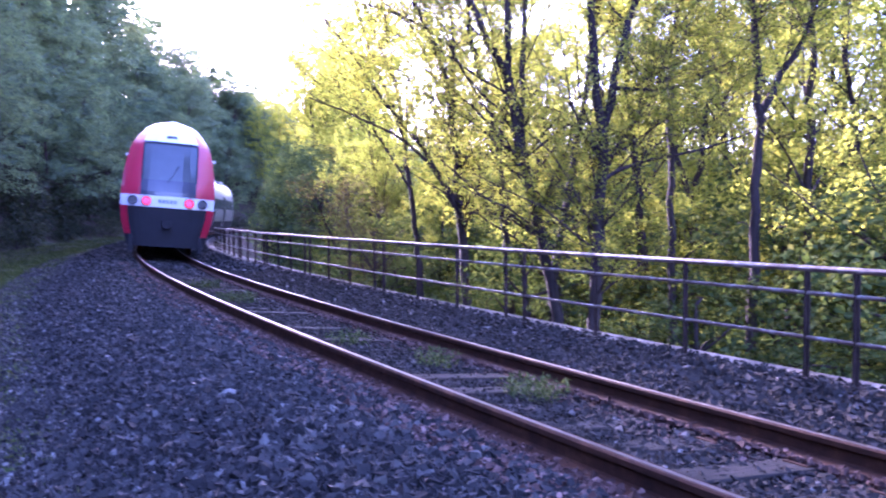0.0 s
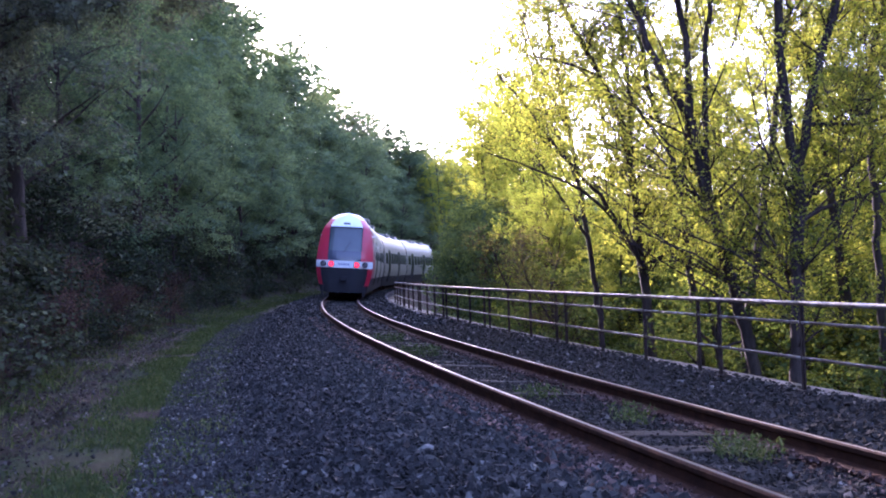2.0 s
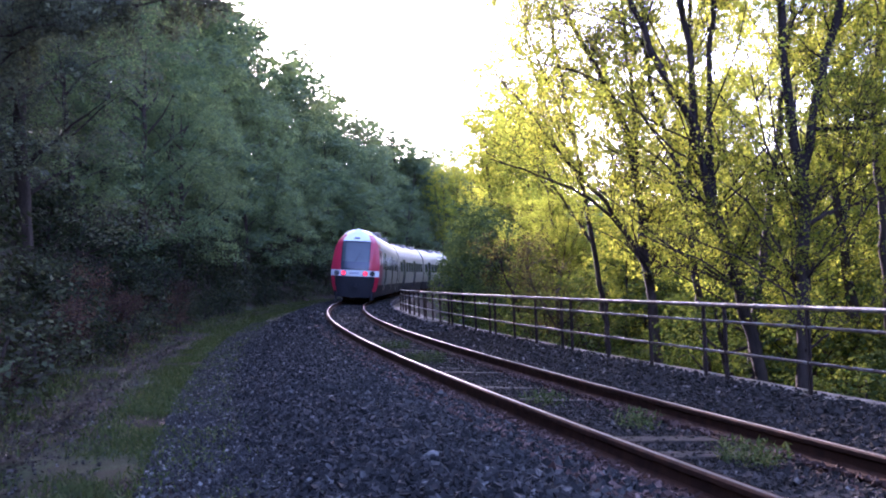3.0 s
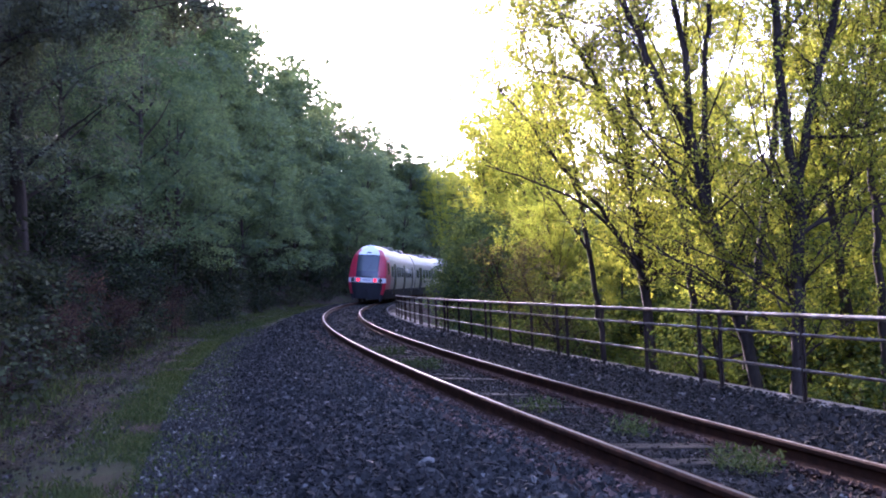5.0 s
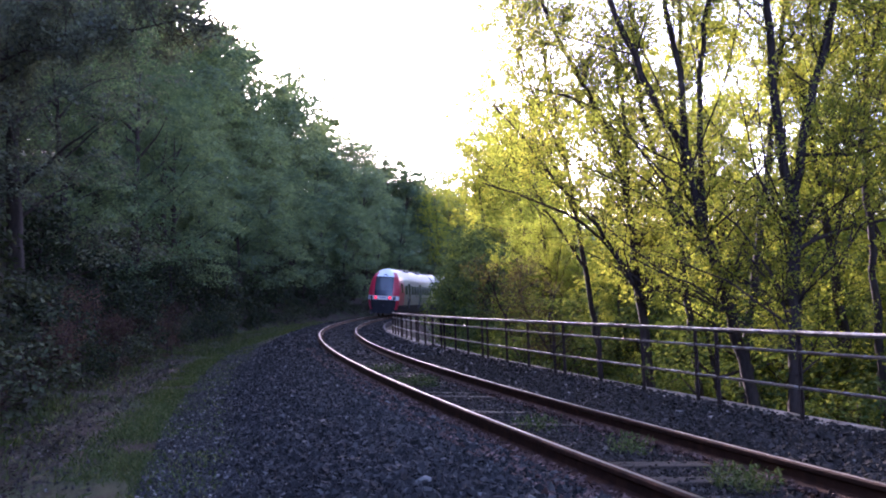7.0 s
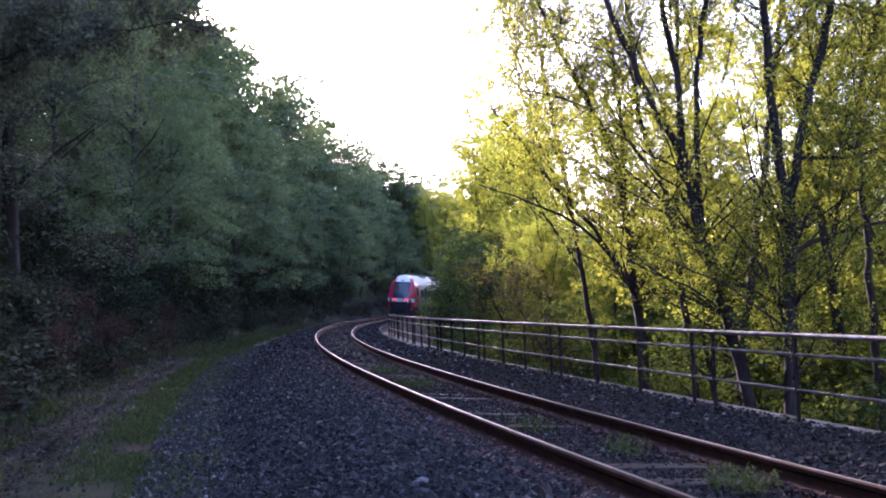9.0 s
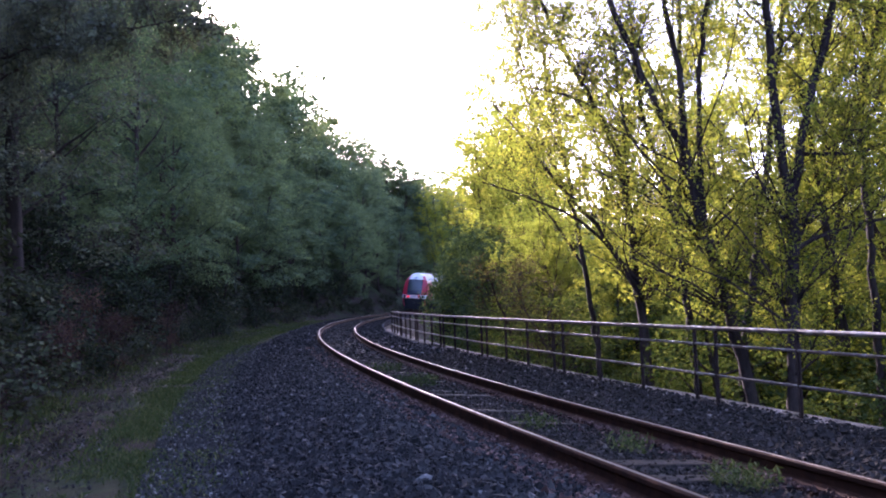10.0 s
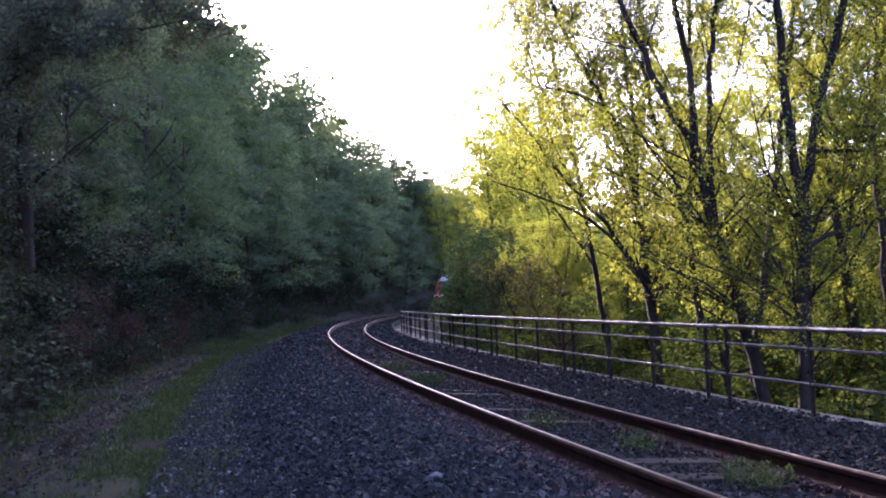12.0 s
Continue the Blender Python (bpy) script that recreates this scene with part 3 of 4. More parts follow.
def leaf_mesh(centres, size, rng, droop=0.3, slim=0.55, facing=None):
    """Folded pointed leaves, one at each centre; facing gives the way that each one turns its upper side."""
    n = len(centres)
    ax = rng.normal(size=(n, 3))
    ax[:, 2] -= droop
    other = rng.normal(size=(n, 3))
    if facing is not None:
        other = facing + other * 0.38
        other /= np.linalg.norm(other, axis=1)[:, None]
        ax -= other * (ax * other).sum(1)[:, None]
    ax /= np.linalg.norm(ax, axis=1)[:, None]
    side = np.cross(ax, other)
    side /= np.linalg.norm(side, axis=1)[:, None] + 1e-9
    up = np.cross(side, ax)
    L = (size * (0.55 + 0.9 * rng.random(n)))[:, None]
    W = L * slim
    tip = centres + ax * L
    mid = centres + ax * L * 0.45
    v = np.stack([centres, mid + side * W * 0.5 + up * W * 0.18, tip, mid - side * W * 0.5 + up * W * 0.18], 1).reshape(-1, 3)
    b = np.arange(n)[:, None] * 4
    f = np.concatenate([b + np.array([[0, 1, 2]]), b + np.array([[0, 2, 3]])], 1).reshape(-1, 3)
    return v, f


def smooth_line(points, r0, r1, rng, step=0.35, wobble=0.03):
    """A limb through the points, with a slight wander and a taper."""
    P = np.array(points, float)
    seg = np.linalg.norm(np.diff(P, axis=0), axis=1)
    t = np.concatenate([[0], np.cumsum(seg)])
    n = max(3, int(t[-1] / step))
    u = np.linspace(0, t[-1], n)
    Q = np.stack([np.interp(u, t, P[:, k]) for k in range(3)], 1)
    for _ in range(2):
        Q[1:-1] = (Q[:-2] + 2 * Q[1:-1] + Q[2:]) / 4
    Q[1:-1] += rng.normal(0, wobble, (n - 2, 3))
    r = np.linspace(r0, r1, n)
    return [(q, a) for q, a in zip(Q, r)]


def grow(line, rng, count, length, up=0.5, spread=1.0, start=0.3, r_share=0.45, toward=None):
    """Side branches off a limb, rising outwards."""
    out = []
    n = len(line)
    for _ in range(count):
        i = int(n * (start + (0.98 - start) * rng.random()))
        i = min(i, n - 2)
        p, r = line[i]
        d = rng.normal(size=3) * spread
        if toward is not None:
            d += toward
        d[2] = abs(d[2]) * 0.6 + up
        d /= np.linalg.norm(d)
        L = length * (0.5 + 0.8 * rng.random())
        pts = [p]
        v = d.copy()
        m = 4
        for _k in range(m):
            v = v + rng.normal(0, 0.16, 3)
            v /= np.linalg.norm(v)
            pts.append(pts[-1] + v * L / m)
        rr = max(0.005, r * r_share)
        out.append([(q, a) for q, a in zip(pts, np.linspace(rr, max(0.003, rr * 0.25), m + 1))])
    return out


def twig_leaves(lines, rng, per, scatter, start=0.25):
    c = []
    for line in lines:
        P = np.array([p for p, _ in line])
        n = rng.poisson(per)
        u = (start + (1 - start) * rng.random(n)) * (len(P) - 1)
        i = np.minimum(u.astype(int), len(P) - 2)
        f = (u - i)[:, None]
        c.append(P[i] * (1 - f) + P[i + 1] * f + rng.normal(0, scatter, (n, 3)))
    return np.concatenate(c)


def make_tree(name, limbs, wood, centres, leaf_size, leaf_mat, rng, label, group, sides=6, crown="crown", slim=0.55, facing=None, twigs=None):
    ob = new(name)
    v, f = tubes(limbs, sides)
    if twigs:
        v2, f2 = tubes(twigs, 3)
        f = np.concatenate([f, f2 + len(v)])
        v = np.concatenate([v, v2])
    raw("trunk", v, f, wood, ob, smooth=True)
    v, f = leaf_mesh(centres, leaf_size, rng, slim=slim, facing=facing)
    raw(crown, v, f, leaf_mat, ob)
    return tagged(ob, label, "tree", group)


def clump_tree(name, height, width, leaves, leaf_size, leaf_mat, seed, label, group, low=0.12, lobes=16, fill=0.75, slim=0.7, big=0.17, tufts=18):
    """A broad-leaved tree with a crown of uneven leaf clumps on real limbs."""
    rng = np.random.default_rng(seed)
    limbs = [smooth_line([(0, 0, -0.6), (rng.normal(0, .15), rng.normal(0, .15), height * 0.35), (rng.normal(0, .3), rng.normal(0, .3), height * 0.86)], 0.05 + height * 0.016, 0.03, rng, 0.6)]
    cs, ns = [], []
    for i in range(lobes):
        h = low + (1 - low) * ((i + 0.5) / lobes) ** 0.85
        prof = math.sin(math.pi * min(1, (h * 0.86 + 0.12))) ** 0.6
        a = i * 2.4 + rng.normal(0, 0.4)
        r = width * 0.5 * prof * (0.45 + 0.4 * rng.random())
        c = np.array([math.cos(a) * r, math.sin(a) * r, h * height * 0.92])
        R = width * (big + 0.12 * rng.random())
        k = min(len(limbs[0]) - 1, int(len(limbs[0]) * min(0.95, h * 0.85)))
        p = limbs[0][k][0]
        limbs.append(smooth_line([p, (p + c) / 2 + rng.normal(0, .2, 3), c], 0.02 + height * 0.004, 0.01, rng, 0.5))
        # the lobe is a cushion of tufts, each a small spray of leaves that covers its upper side
        n = int(leaves / lobes * (R / (width * (big + 0.06))) ** 2)
        m = max(5, int(tufts * (R / (width * (big + 0.06))) ** 2))
        w = rng.normal(size=(m, 3))
        w /= np.linalg.norm(w, axis=1)[:, None]
        w[:, 2] = np.where(w[:, 2] < -0.35, -w[:, 2], w[:, 2])
        tc = c + w * (R * (fill + (1 - fill) * rng.random(m)))[:, None] * np.array([1, 1, 0.8])
        tr = R * 1.15 / math.sqrt(m) * (0.7 + 0.8 * rng.random(m))
        pick = rng.integers(0, m, n)
        u = rng.normal(size=(n, 3))
        u /= np.linalg.norm(u, axis=1)[:, None]
        u[:, 2] = np.where(u[:, 2] < -0.2, -u[:, 2], u[:, 2])
        q = tc[pick] + u * (tr[pick] * (0.55 + 0.45 * rng.random(n)))[:, None] * np.array([1, 1, 0.7]) + rng.normal(0, leaf_size * 0.3, (n, 3))
        core = rng.random(n) < 0.28      # leaves inside the lobe close its gaps
        q[core] = c + u[core] * (R * 0.6 * rng.random(core.sum()) ** 0.5)[:, None]
        cs.append(q)
        ns.append(u * 0.7 + w[pick] * 0.6 + np.array([0, 0, 0.6]))
    return make_tree(name, limbs, M_BARK, np.concatenate(cs), leaf_size, leaf_mat, rng, label, group, 5, slim=slim, facing=np.concatenate(ns))


def place(src_list, spots, seed, sink=0.0):
    """Copies of the source trees at (s, d, scale); the sources themselves take the first spots."""
    rng = random.Random(seed)
    for i, (s, d, k) in enumerate(spots):
        src = src_list[i % len(src_list)]
        m = pose(*at(s, d, float(ground_z(d)) - sink), rng.uniform(-4, 4), rng.uniform(-4, 4), rng.uniform(0, 360))
        ob = src if i < len(src_list) else copy_thing(src, m)
        ob.matrix_basis = m
        ob.scale = (k * rng.uniform(0.9, 1.1), k * rng.uniform(0.9, 1.1), k)


def twig_tree(name, height, spread, seed, leaf_mat, leaf_size, per, label, group, count=30, start=0.2):
    """A slender tree whose leaves sit in tufts along real twigs."""
    rng = np.random.default_rng(seed)
    trunk = smooth_line([(0, 0, -0.5), (rng.normal(0, .3), rng.normal(0, .3), height * 0.4), (rng.normal(0, .7), rng.normal(0, .7), height)], 0.03 + height * 0.009, 0.015, rng, 0.4, 0.03)
    first = grow(trunk, rng, count, spread, 0.7, 1.0, start, 0.3)
    second = [b for l in first for b in grow(l, rng, 7, spread * 0.42, 0.15, 1.0, 0.2, 0.5)]
    third = [b for l in second[::2] for b in grow(l, rng, 2, spread * 0.2, 0.05, 1.0, 0.3, 0.6)]
    cen = twig_leaves(second + third, rng, per, 0.06)
    return make_tree(name, [trunk] + first, M_BARK, cen, leaf_size, leaf_mat, rng, label, group, 5, twigs=second + third)


# wooded slope beside the path
OAK = "oak with a dense crown on the slope, tinted for shade near by, for haze far off"
oaks = [clump_tree("oak_tree", 13.6, 8.2, 20000, 0.12, M_LEAF_OAK, 20 + i, OAK, "oaks on the wooded slope", 0.05, 17, 0.8, 0.85, 0.15, 26) for i in range(3)]
far_oaks = [clump_tree("oak_tree", 13.0, 8.2, 14500, 0.175, M_LEAF_OAK, 25 + i, OAK, "oaks on the wooded slope", 0.05, 16, 0.82, 0.95, 0.16, 22) for i in range(3)]
# oaks near the path, their shade put into the leaf colour
SHADE_OAK = "oak with a dense crown above the path, leaves coloured dark for shade"
dark_oaks = [clump_tree("oak_tree", 12.5, 7.6, 19000, 0.095, M_LEAF_NEAR_OAK, 34 + i, SHADE_OAK, "oaks on the wooded slope", 0.04, 18, 0.78, 0.75, 0.15, 30) for i in range(2)]
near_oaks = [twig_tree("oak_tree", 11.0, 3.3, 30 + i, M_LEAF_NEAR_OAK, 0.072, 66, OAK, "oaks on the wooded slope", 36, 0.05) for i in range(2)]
rng0 = random.Random(5)
# heights fitted to the camera's skyline: tallest a third along, lower towards the far bend
RISE_S, RISE_BACK, RISE_FRONT = (20, 60, 105, 130, 150, 172), (1.05, 1.18, 1.18, 0.98, 0.8, 0.7), (1.0, 1.0, 1.0, 0.95, 0.85, 0.75)
near_spots, dark_spots, spots, far_spots = [(9.6, 8.2, 1.0)], [(13.5, 10.5, 0.8), (18.5, 13.5, 0.95), (23.5, 10.2, 0.8)], [], []
for base_d, first, step, size in ((8.6, 14.0, 5.6, 0.88), (12.5, 12.0, 6.4, 1.12), (17.5, 16.0, 7.2, 1.36), (24.5, 24.0, 7.6, 1.4)):
    for s in np.arange(first, 172, step):
        rise = float(np.interp(s, RISE_S, RISE_BACK if base_d > 15 else RISE_FRONT))
        spot = (s + rng0.uniform(-1.4, 1.4), base_d + rng0.uniform(-0.5, 1.2), size * rise * rng0.uniform(0.8, 1.18))
        (near_spots if s < 24 and base_d < 10 else dark_spots if s < 30 and base_d < 19 else spots if s < 47 else far_spots).append(spot)
far_spots += [(s + rng0.uniform(-1.5, 1.5), 31 + rng0.uniform(-1, 1), rng0.uniform(1.05, 1.3)) for s in np.arange(36, 112, 6.5)]
far_spots += [(s + rng0.uniform(-1.5, 1.5), d + rng0.uniform(-1, 1), rng0.uniform(0.8, 1.0)) for d in (15, 21) for s in np.arange(112, 170, 6.0)]
place(oaks, spots, 6, 0.3)
place(far_oaks, far_spots, 18, 0.3)
rest_oaks = [clump_tree("oak_tree", 12.5, 9.5, 2600, 0.42, M_LEAF_OAK, 28 + i, OAK, "oaks on the wooded slope", 0.04, 12, 0.8, 0.75, 0.19) for i in range(2)]
place(rest_oaks, [(s + rng0.uniform(-1.5, 1.5), d + rng0.uniform(-1, 1), rng0.uniform(0.85, 1.05)) for d in (9.5, 17.0) for s in np.arange(174, 330, 7.5)], 20, 0.5)
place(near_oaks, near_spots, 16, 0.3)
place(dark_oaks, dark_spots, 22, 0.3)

UNDER = "low dark green undergrowth bush at the wood's edge"
unders = [clump_tree("bush", 1.7, 2.6, 1150, 0.12, M_LEAF_BUSH, 40 + i, UNDER, "undergrowth along the path", 0.12, 9, 0.5) for i in range(3)]
spots = [(s + rng0.uniform(-.6, .6), 6.5 + rng0.uniform(-0.5, 1.1), rng0.uniform(0.4, 1.0)) for s in np.concatenate([np.arange(6, 60, 1.2), np.arange(60, 140, 2.5)])]
spots += [(s + rng0.uniform(-.8, .8), 8.2 + rng0.uniform(-0.8, 1.2), rng0.uniform(0.7, 1.3)) for s in np.arange(6, 40, 1.5)]
spots += [(s + rng0.uniform(-.8, .8), 8.4 + rng0.uniform(-0.8, 1.0), rng0.uniform(1.3, 1.9)) for s in np.arange(40, 92, 2.2)]
place(unders, spots, 7, 0.1)

BRAMBLE = "reddish-brown half-dry bramble thicket beside the path"
brambles = [twig_tree("bramble", 1.5, 0.75, 45 + i, M_BRAMBLE, 0.05, 14, BRAMBLE, "brambles along the path", 9, 0.02) for i in range(2)]
place(brambles, [(s + rng0.uniform(-.4, .4), 6.1 + rng0.uniform(-0.3, 0.9), rng0.uniform(0.7, 1.2)) for s in np.arange(8, 34, 1.1)], 19, 0.1)

# trees in the hollow beyond the railing
BACK = "young yellow-green tree in fresh spring leaf, lit from behind"


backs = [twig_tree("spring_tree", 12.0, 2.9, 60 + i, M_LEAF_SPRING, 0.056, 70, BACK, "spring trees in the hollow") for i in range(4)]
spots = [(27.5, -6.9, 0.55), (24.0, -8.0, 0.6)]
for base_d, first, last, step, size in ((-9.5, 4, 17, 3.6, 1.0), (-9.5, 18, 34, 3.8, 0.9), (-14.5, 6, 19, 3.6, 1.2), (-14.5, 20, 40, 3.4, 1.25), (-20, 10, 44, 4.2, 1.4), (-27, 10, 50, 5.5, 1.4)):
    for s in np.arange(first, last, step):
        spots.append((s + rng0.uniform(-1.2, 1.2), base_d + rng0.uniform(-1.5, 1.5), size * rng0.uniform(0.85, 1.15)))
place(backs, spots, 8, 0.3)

HOLLOW = "leafy green bush on the bank below the railing"
hollows = [clump_tree("bank_bush", 3.2, 3.4, 4200, 0.078, M_LEAF_FAR, 80 + i, HOLLOW, "bushes on the bank", 0.05, 12, 0.4) for i in range(3)]
spots = [(s + rng0.uniform(-.6, .6), -5.6 + rng0.uniform(-1.2, 0.6), rng0.uniform(0.75, 1.1)) for s in np.arange(-4, 34, 1.9)]
spots += [(s + rng0.uniform(-.6, .6), -8.6 + rng0.uniform(-1.2, 1.0), rng0.uniform(1.25, 1.85)) for s in np.arange(-4, 60, 2.2)]
spots += [(s + rng0.uniform(-.8, .8), -12.2 + rng0.uniform(-1.2, 1.2), rng0.uniform(1.5, 2.1)) for s in np.arange(-2, 40, 3.0)]
place(hollows, spots, 9, 0.1)

DRYBUSH = "half-bare brownish bush with dry twigs beside the railing"
dries = [twig_tree("dry_bush", 3.6, 1.3, 85 + i, M_DRY, 0.06, 6, DRYBUSH, "dry bushes by the railing", 22, 0.02) for i in range(2)]
place(dries, [(20.0, -4.7, 0.9), (23.0, -4.9, 1.1), (26.0, -5.0, 1.2)], 11, 0.2)

THICKET = "dense yellow-green spring tree deep in the hollow"
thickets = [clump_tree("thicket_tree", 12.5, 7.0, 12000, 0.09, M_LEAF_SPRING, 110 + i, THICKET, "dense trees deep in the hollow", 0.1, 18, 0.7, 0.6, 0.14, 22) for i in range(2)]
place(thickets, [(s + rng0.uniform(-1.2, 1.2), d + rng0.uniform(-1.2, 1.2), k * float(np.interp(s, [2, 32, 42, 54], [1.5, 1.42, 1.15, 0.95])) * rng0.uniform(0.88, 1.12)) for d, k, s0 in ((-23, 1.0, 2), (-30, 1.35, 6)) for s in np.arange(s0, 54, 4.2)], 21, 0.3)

WALLBUSH = "tall green tree leaning towards the track's inner side, leaves darkened for shade"
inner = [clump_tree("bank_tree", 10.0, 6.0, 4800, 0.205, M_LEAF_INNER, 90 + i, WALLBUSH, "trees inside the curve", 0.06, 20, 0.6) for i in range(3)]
spots = []
for s in np.concatenate([np.arange(39, 60, 3.4), np.arange(60, 118, 4.2)]):
    k = float(np.interp(s, [39, 48, 65, 90, 130], [0.66, 0.92, 0.95, 1.0, 1.2])) * rng0.uniform(0.88, 1.12)
    spots.append((s + rng0.uniform(-.8, .8), -4.9 - 3.0 * k + rng0.uniform(-0.5, 0.2), k))
spots += [(s + rng0.uniform(-1, 1), -26 + rng0.uniform(-2, 2), rng0.uniform(0.95, 1.15)) for s in np.arange(6, 52, 4.2)]
spots += [(s + rng0.uniform(-1, 1), -17.5 + rng0.uniform(-1.2, 1.2), rng0.uniform(0.75, 0.95)) for s in np.arange(6, 50, 3.8)]
spots += [(48.5, -6.1, 0.62), (53.0, -6.5, 0.68)]
place(inner, spots, 10, 0.2)
TALL = "tall slim tree in yellow-green spring leaf behind the bank"
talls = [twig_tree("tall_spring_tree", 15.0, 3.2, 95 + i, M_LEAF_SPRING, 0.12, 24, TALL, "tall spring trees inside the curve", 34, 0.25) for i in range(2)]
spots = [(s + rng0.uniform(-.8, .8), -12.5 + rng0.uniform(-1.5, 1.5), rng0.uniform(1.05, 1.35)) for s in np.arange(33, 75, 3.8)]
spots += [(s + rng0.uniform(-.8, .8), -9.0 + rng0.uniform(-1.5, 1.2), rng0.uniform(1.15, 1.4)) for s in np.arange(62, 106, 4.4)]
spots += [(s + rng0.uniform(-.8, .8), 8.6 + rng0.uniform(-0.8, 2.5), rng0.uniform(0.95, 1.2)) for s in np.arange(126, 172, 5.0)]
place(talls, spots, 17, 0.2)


def locust(name, trunks, seed, leaf_per, label):
    """A slender tree: trunks is a list of (points, radius at the foot, radius at the tip)."""
    rng = np.random.default_rng(seed)
    main = []
    for p, a, b in trunks:
        end = np.array(p[-1], float)
        if end[2] > 6:      # limb lengthened above the view, added to shade the track
            up = (end - np.array(p[-2], float)) / np.linalg.norm(end - np.array(p[-2], float))
            p = list(p) + [tuple(end + up * 1.8 + rng.normal(0, 0.3, 3))]
        main.append(smooth_line(p, a, b, rng, 0.3, 0.018))
    first = []
    for i, line in enumerate(main):
        first += grow(line, rng, max(15 if i else 6, int(len(line) * 1.15)), 2.1 if i else 2.3, 0.75, 0.85, 0.25 if i else 0.6, 0.22)
    second = []
    for line in first:
        second += grow(line, rng, 11, 0.9, 0.3, 1.0, 0.15, 0.42)
    cen = np.concatenate([twig_leaves(first, rng, leaf_per * 1.6, 0.06), twig_leaves(second, rng, leaf_per * 2.3, 0.05)])
    return make_tree(name, main + first, M_BARK, cen, 0.047, M_LEAF_SPRING, rng, label, "slender trees behind the railing", 6, twigs=second)


# a branch of the nearest oak hangs out over the path
def overhang():
    rng = np.random.default_rng(77)
    line = [smooth_line([(-7.5, 12.5, 4.2), (-6.3, 12.2, 5.0), (-4.7, 12, 5.2), (-3.9, 12, 5.3), (-3.3, 12, 5.35)], 0.03, 0.008, rng, 0.3)]
    first = grow(line[0], rng, 34, 1.2, 0.3, 1.0, 0.1, 0.4)
    hanging = [[(p * np.array([1, 1, -0.75]) + np.array([0, 0, 1.75 * l[0][0][2]]), r) for p, r in l] for l in grow(line[0], rng, 26, 1.1, 0.2, 1.0, 0.0, 0.35)]
    first += hanging
    second = [b for l in first for b in grow(l, rng, 4, 0.5, 0.0, 1.0, 0.2, 0.5)]
    cen = twig_leaves(first + second, rng, 42, 0.07)
    trunk = smooth_line([(-8.6, 12.6, -0.5), (-8.4, 12.6, 2.0), (-7.5, 12.5, 4.2), (-7.6, 12.4, 7.0)], 0.16, 0.06, rng, 0.4)
    top = grow(trunk, rng, 30, 2.4, 0.4, 1.0, 0.4, 0.4)
    top2 = [b for l in top for b in grow(l, rng, 6, 0.9, 0.1, 1.0, 0.2, 0.5)]
    cen = np.concatenate([cen, twig_leaves(top + top2, rng, 90, 0.14)])
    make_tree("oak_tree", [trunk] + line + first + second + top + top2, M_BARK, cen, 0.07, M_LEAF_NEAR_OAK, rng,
              "oak, leaves coloured dark for shade, whose branch hangs out over the path", "oaks on the wooded slope", 5)


overhang()
SLIM = "slender dark-trunked tree with sparse fresh leaves behind the railing"
locust("slender_tree", [([(4.8, 11.5, -4.0), (4.82, 11.5, -1.06), (4.89, 11.5, 0.92), (4.96, 11.5, 2.23)], 0.105, 0.085),
                        ([(4.96, 11.5, 2.2), (4.84, 11.5, 3.17), (4.79, 11.5, 4.2), (4.71, 11.4, 5.16), (4.64, 11.3, 6.38), (4.5, 11.3, 8.0)], 0.07, 0.025),
                        ([(4.96, 11.5, 2.2), (5.16, 11.55, 3.16), (5.5, 11.6, 4.34), (5.79, 11.7, 5.13), (6.05, 11.8, 6.09), (6.4, 11.9, 7.6)], 0.066, 0.025),
                        ([(4.94, 11.5, 1.69), (5.55, 11.4, 1.98), (6.33, 11.3, 2.07), (7.2, 11.2, 2.4)], 0.035, 0.012),
                        ([(5.15, 11.5, 3.02), (5.69, 11.5, 2.95), (6.4, 11.6, 3.12), (7.1, 11.6, 3.5)], 0.035, 0.012)], 101, 15, SLIM)
locust("slender_tree", [([(4.95, 12.5, -4.0), (4.74, 12.5, -1.07), (4.47, 12.5, 0.51), (4.3, 12.5, 1.27), (4.04, 12.5, 2.2), (3.82, 12.5, 3.31)], 0.11, 0.075),
                        ([(3.82, 12.5, 3.31), (3.47, 12.45, 3.84), (3.13, 12.4, 4.63), (2.82, 12.4, 5.42), (2.64, 12.4, 6.13), (2.4, 12.3, 7.4)], 0.06, 0.02),
                        ([(3.82, 12.5, 3.31), (3.86, 12.6, 4.26), (3.79, 12.7, 5.04), (3.71, 12.8, 6.0), (3.6, 12.9, 7.4)], 0.055, 0.02),
                        ([(4.06, 12.5, 2.12), (4.07, 12.6, 3.39), (4.17, 12.7, 4.68), (4.48, 12.8, 5.97), (4.7, 12.9, 7.4)], 0.05, 0.02)], 102, 15, SLIM)
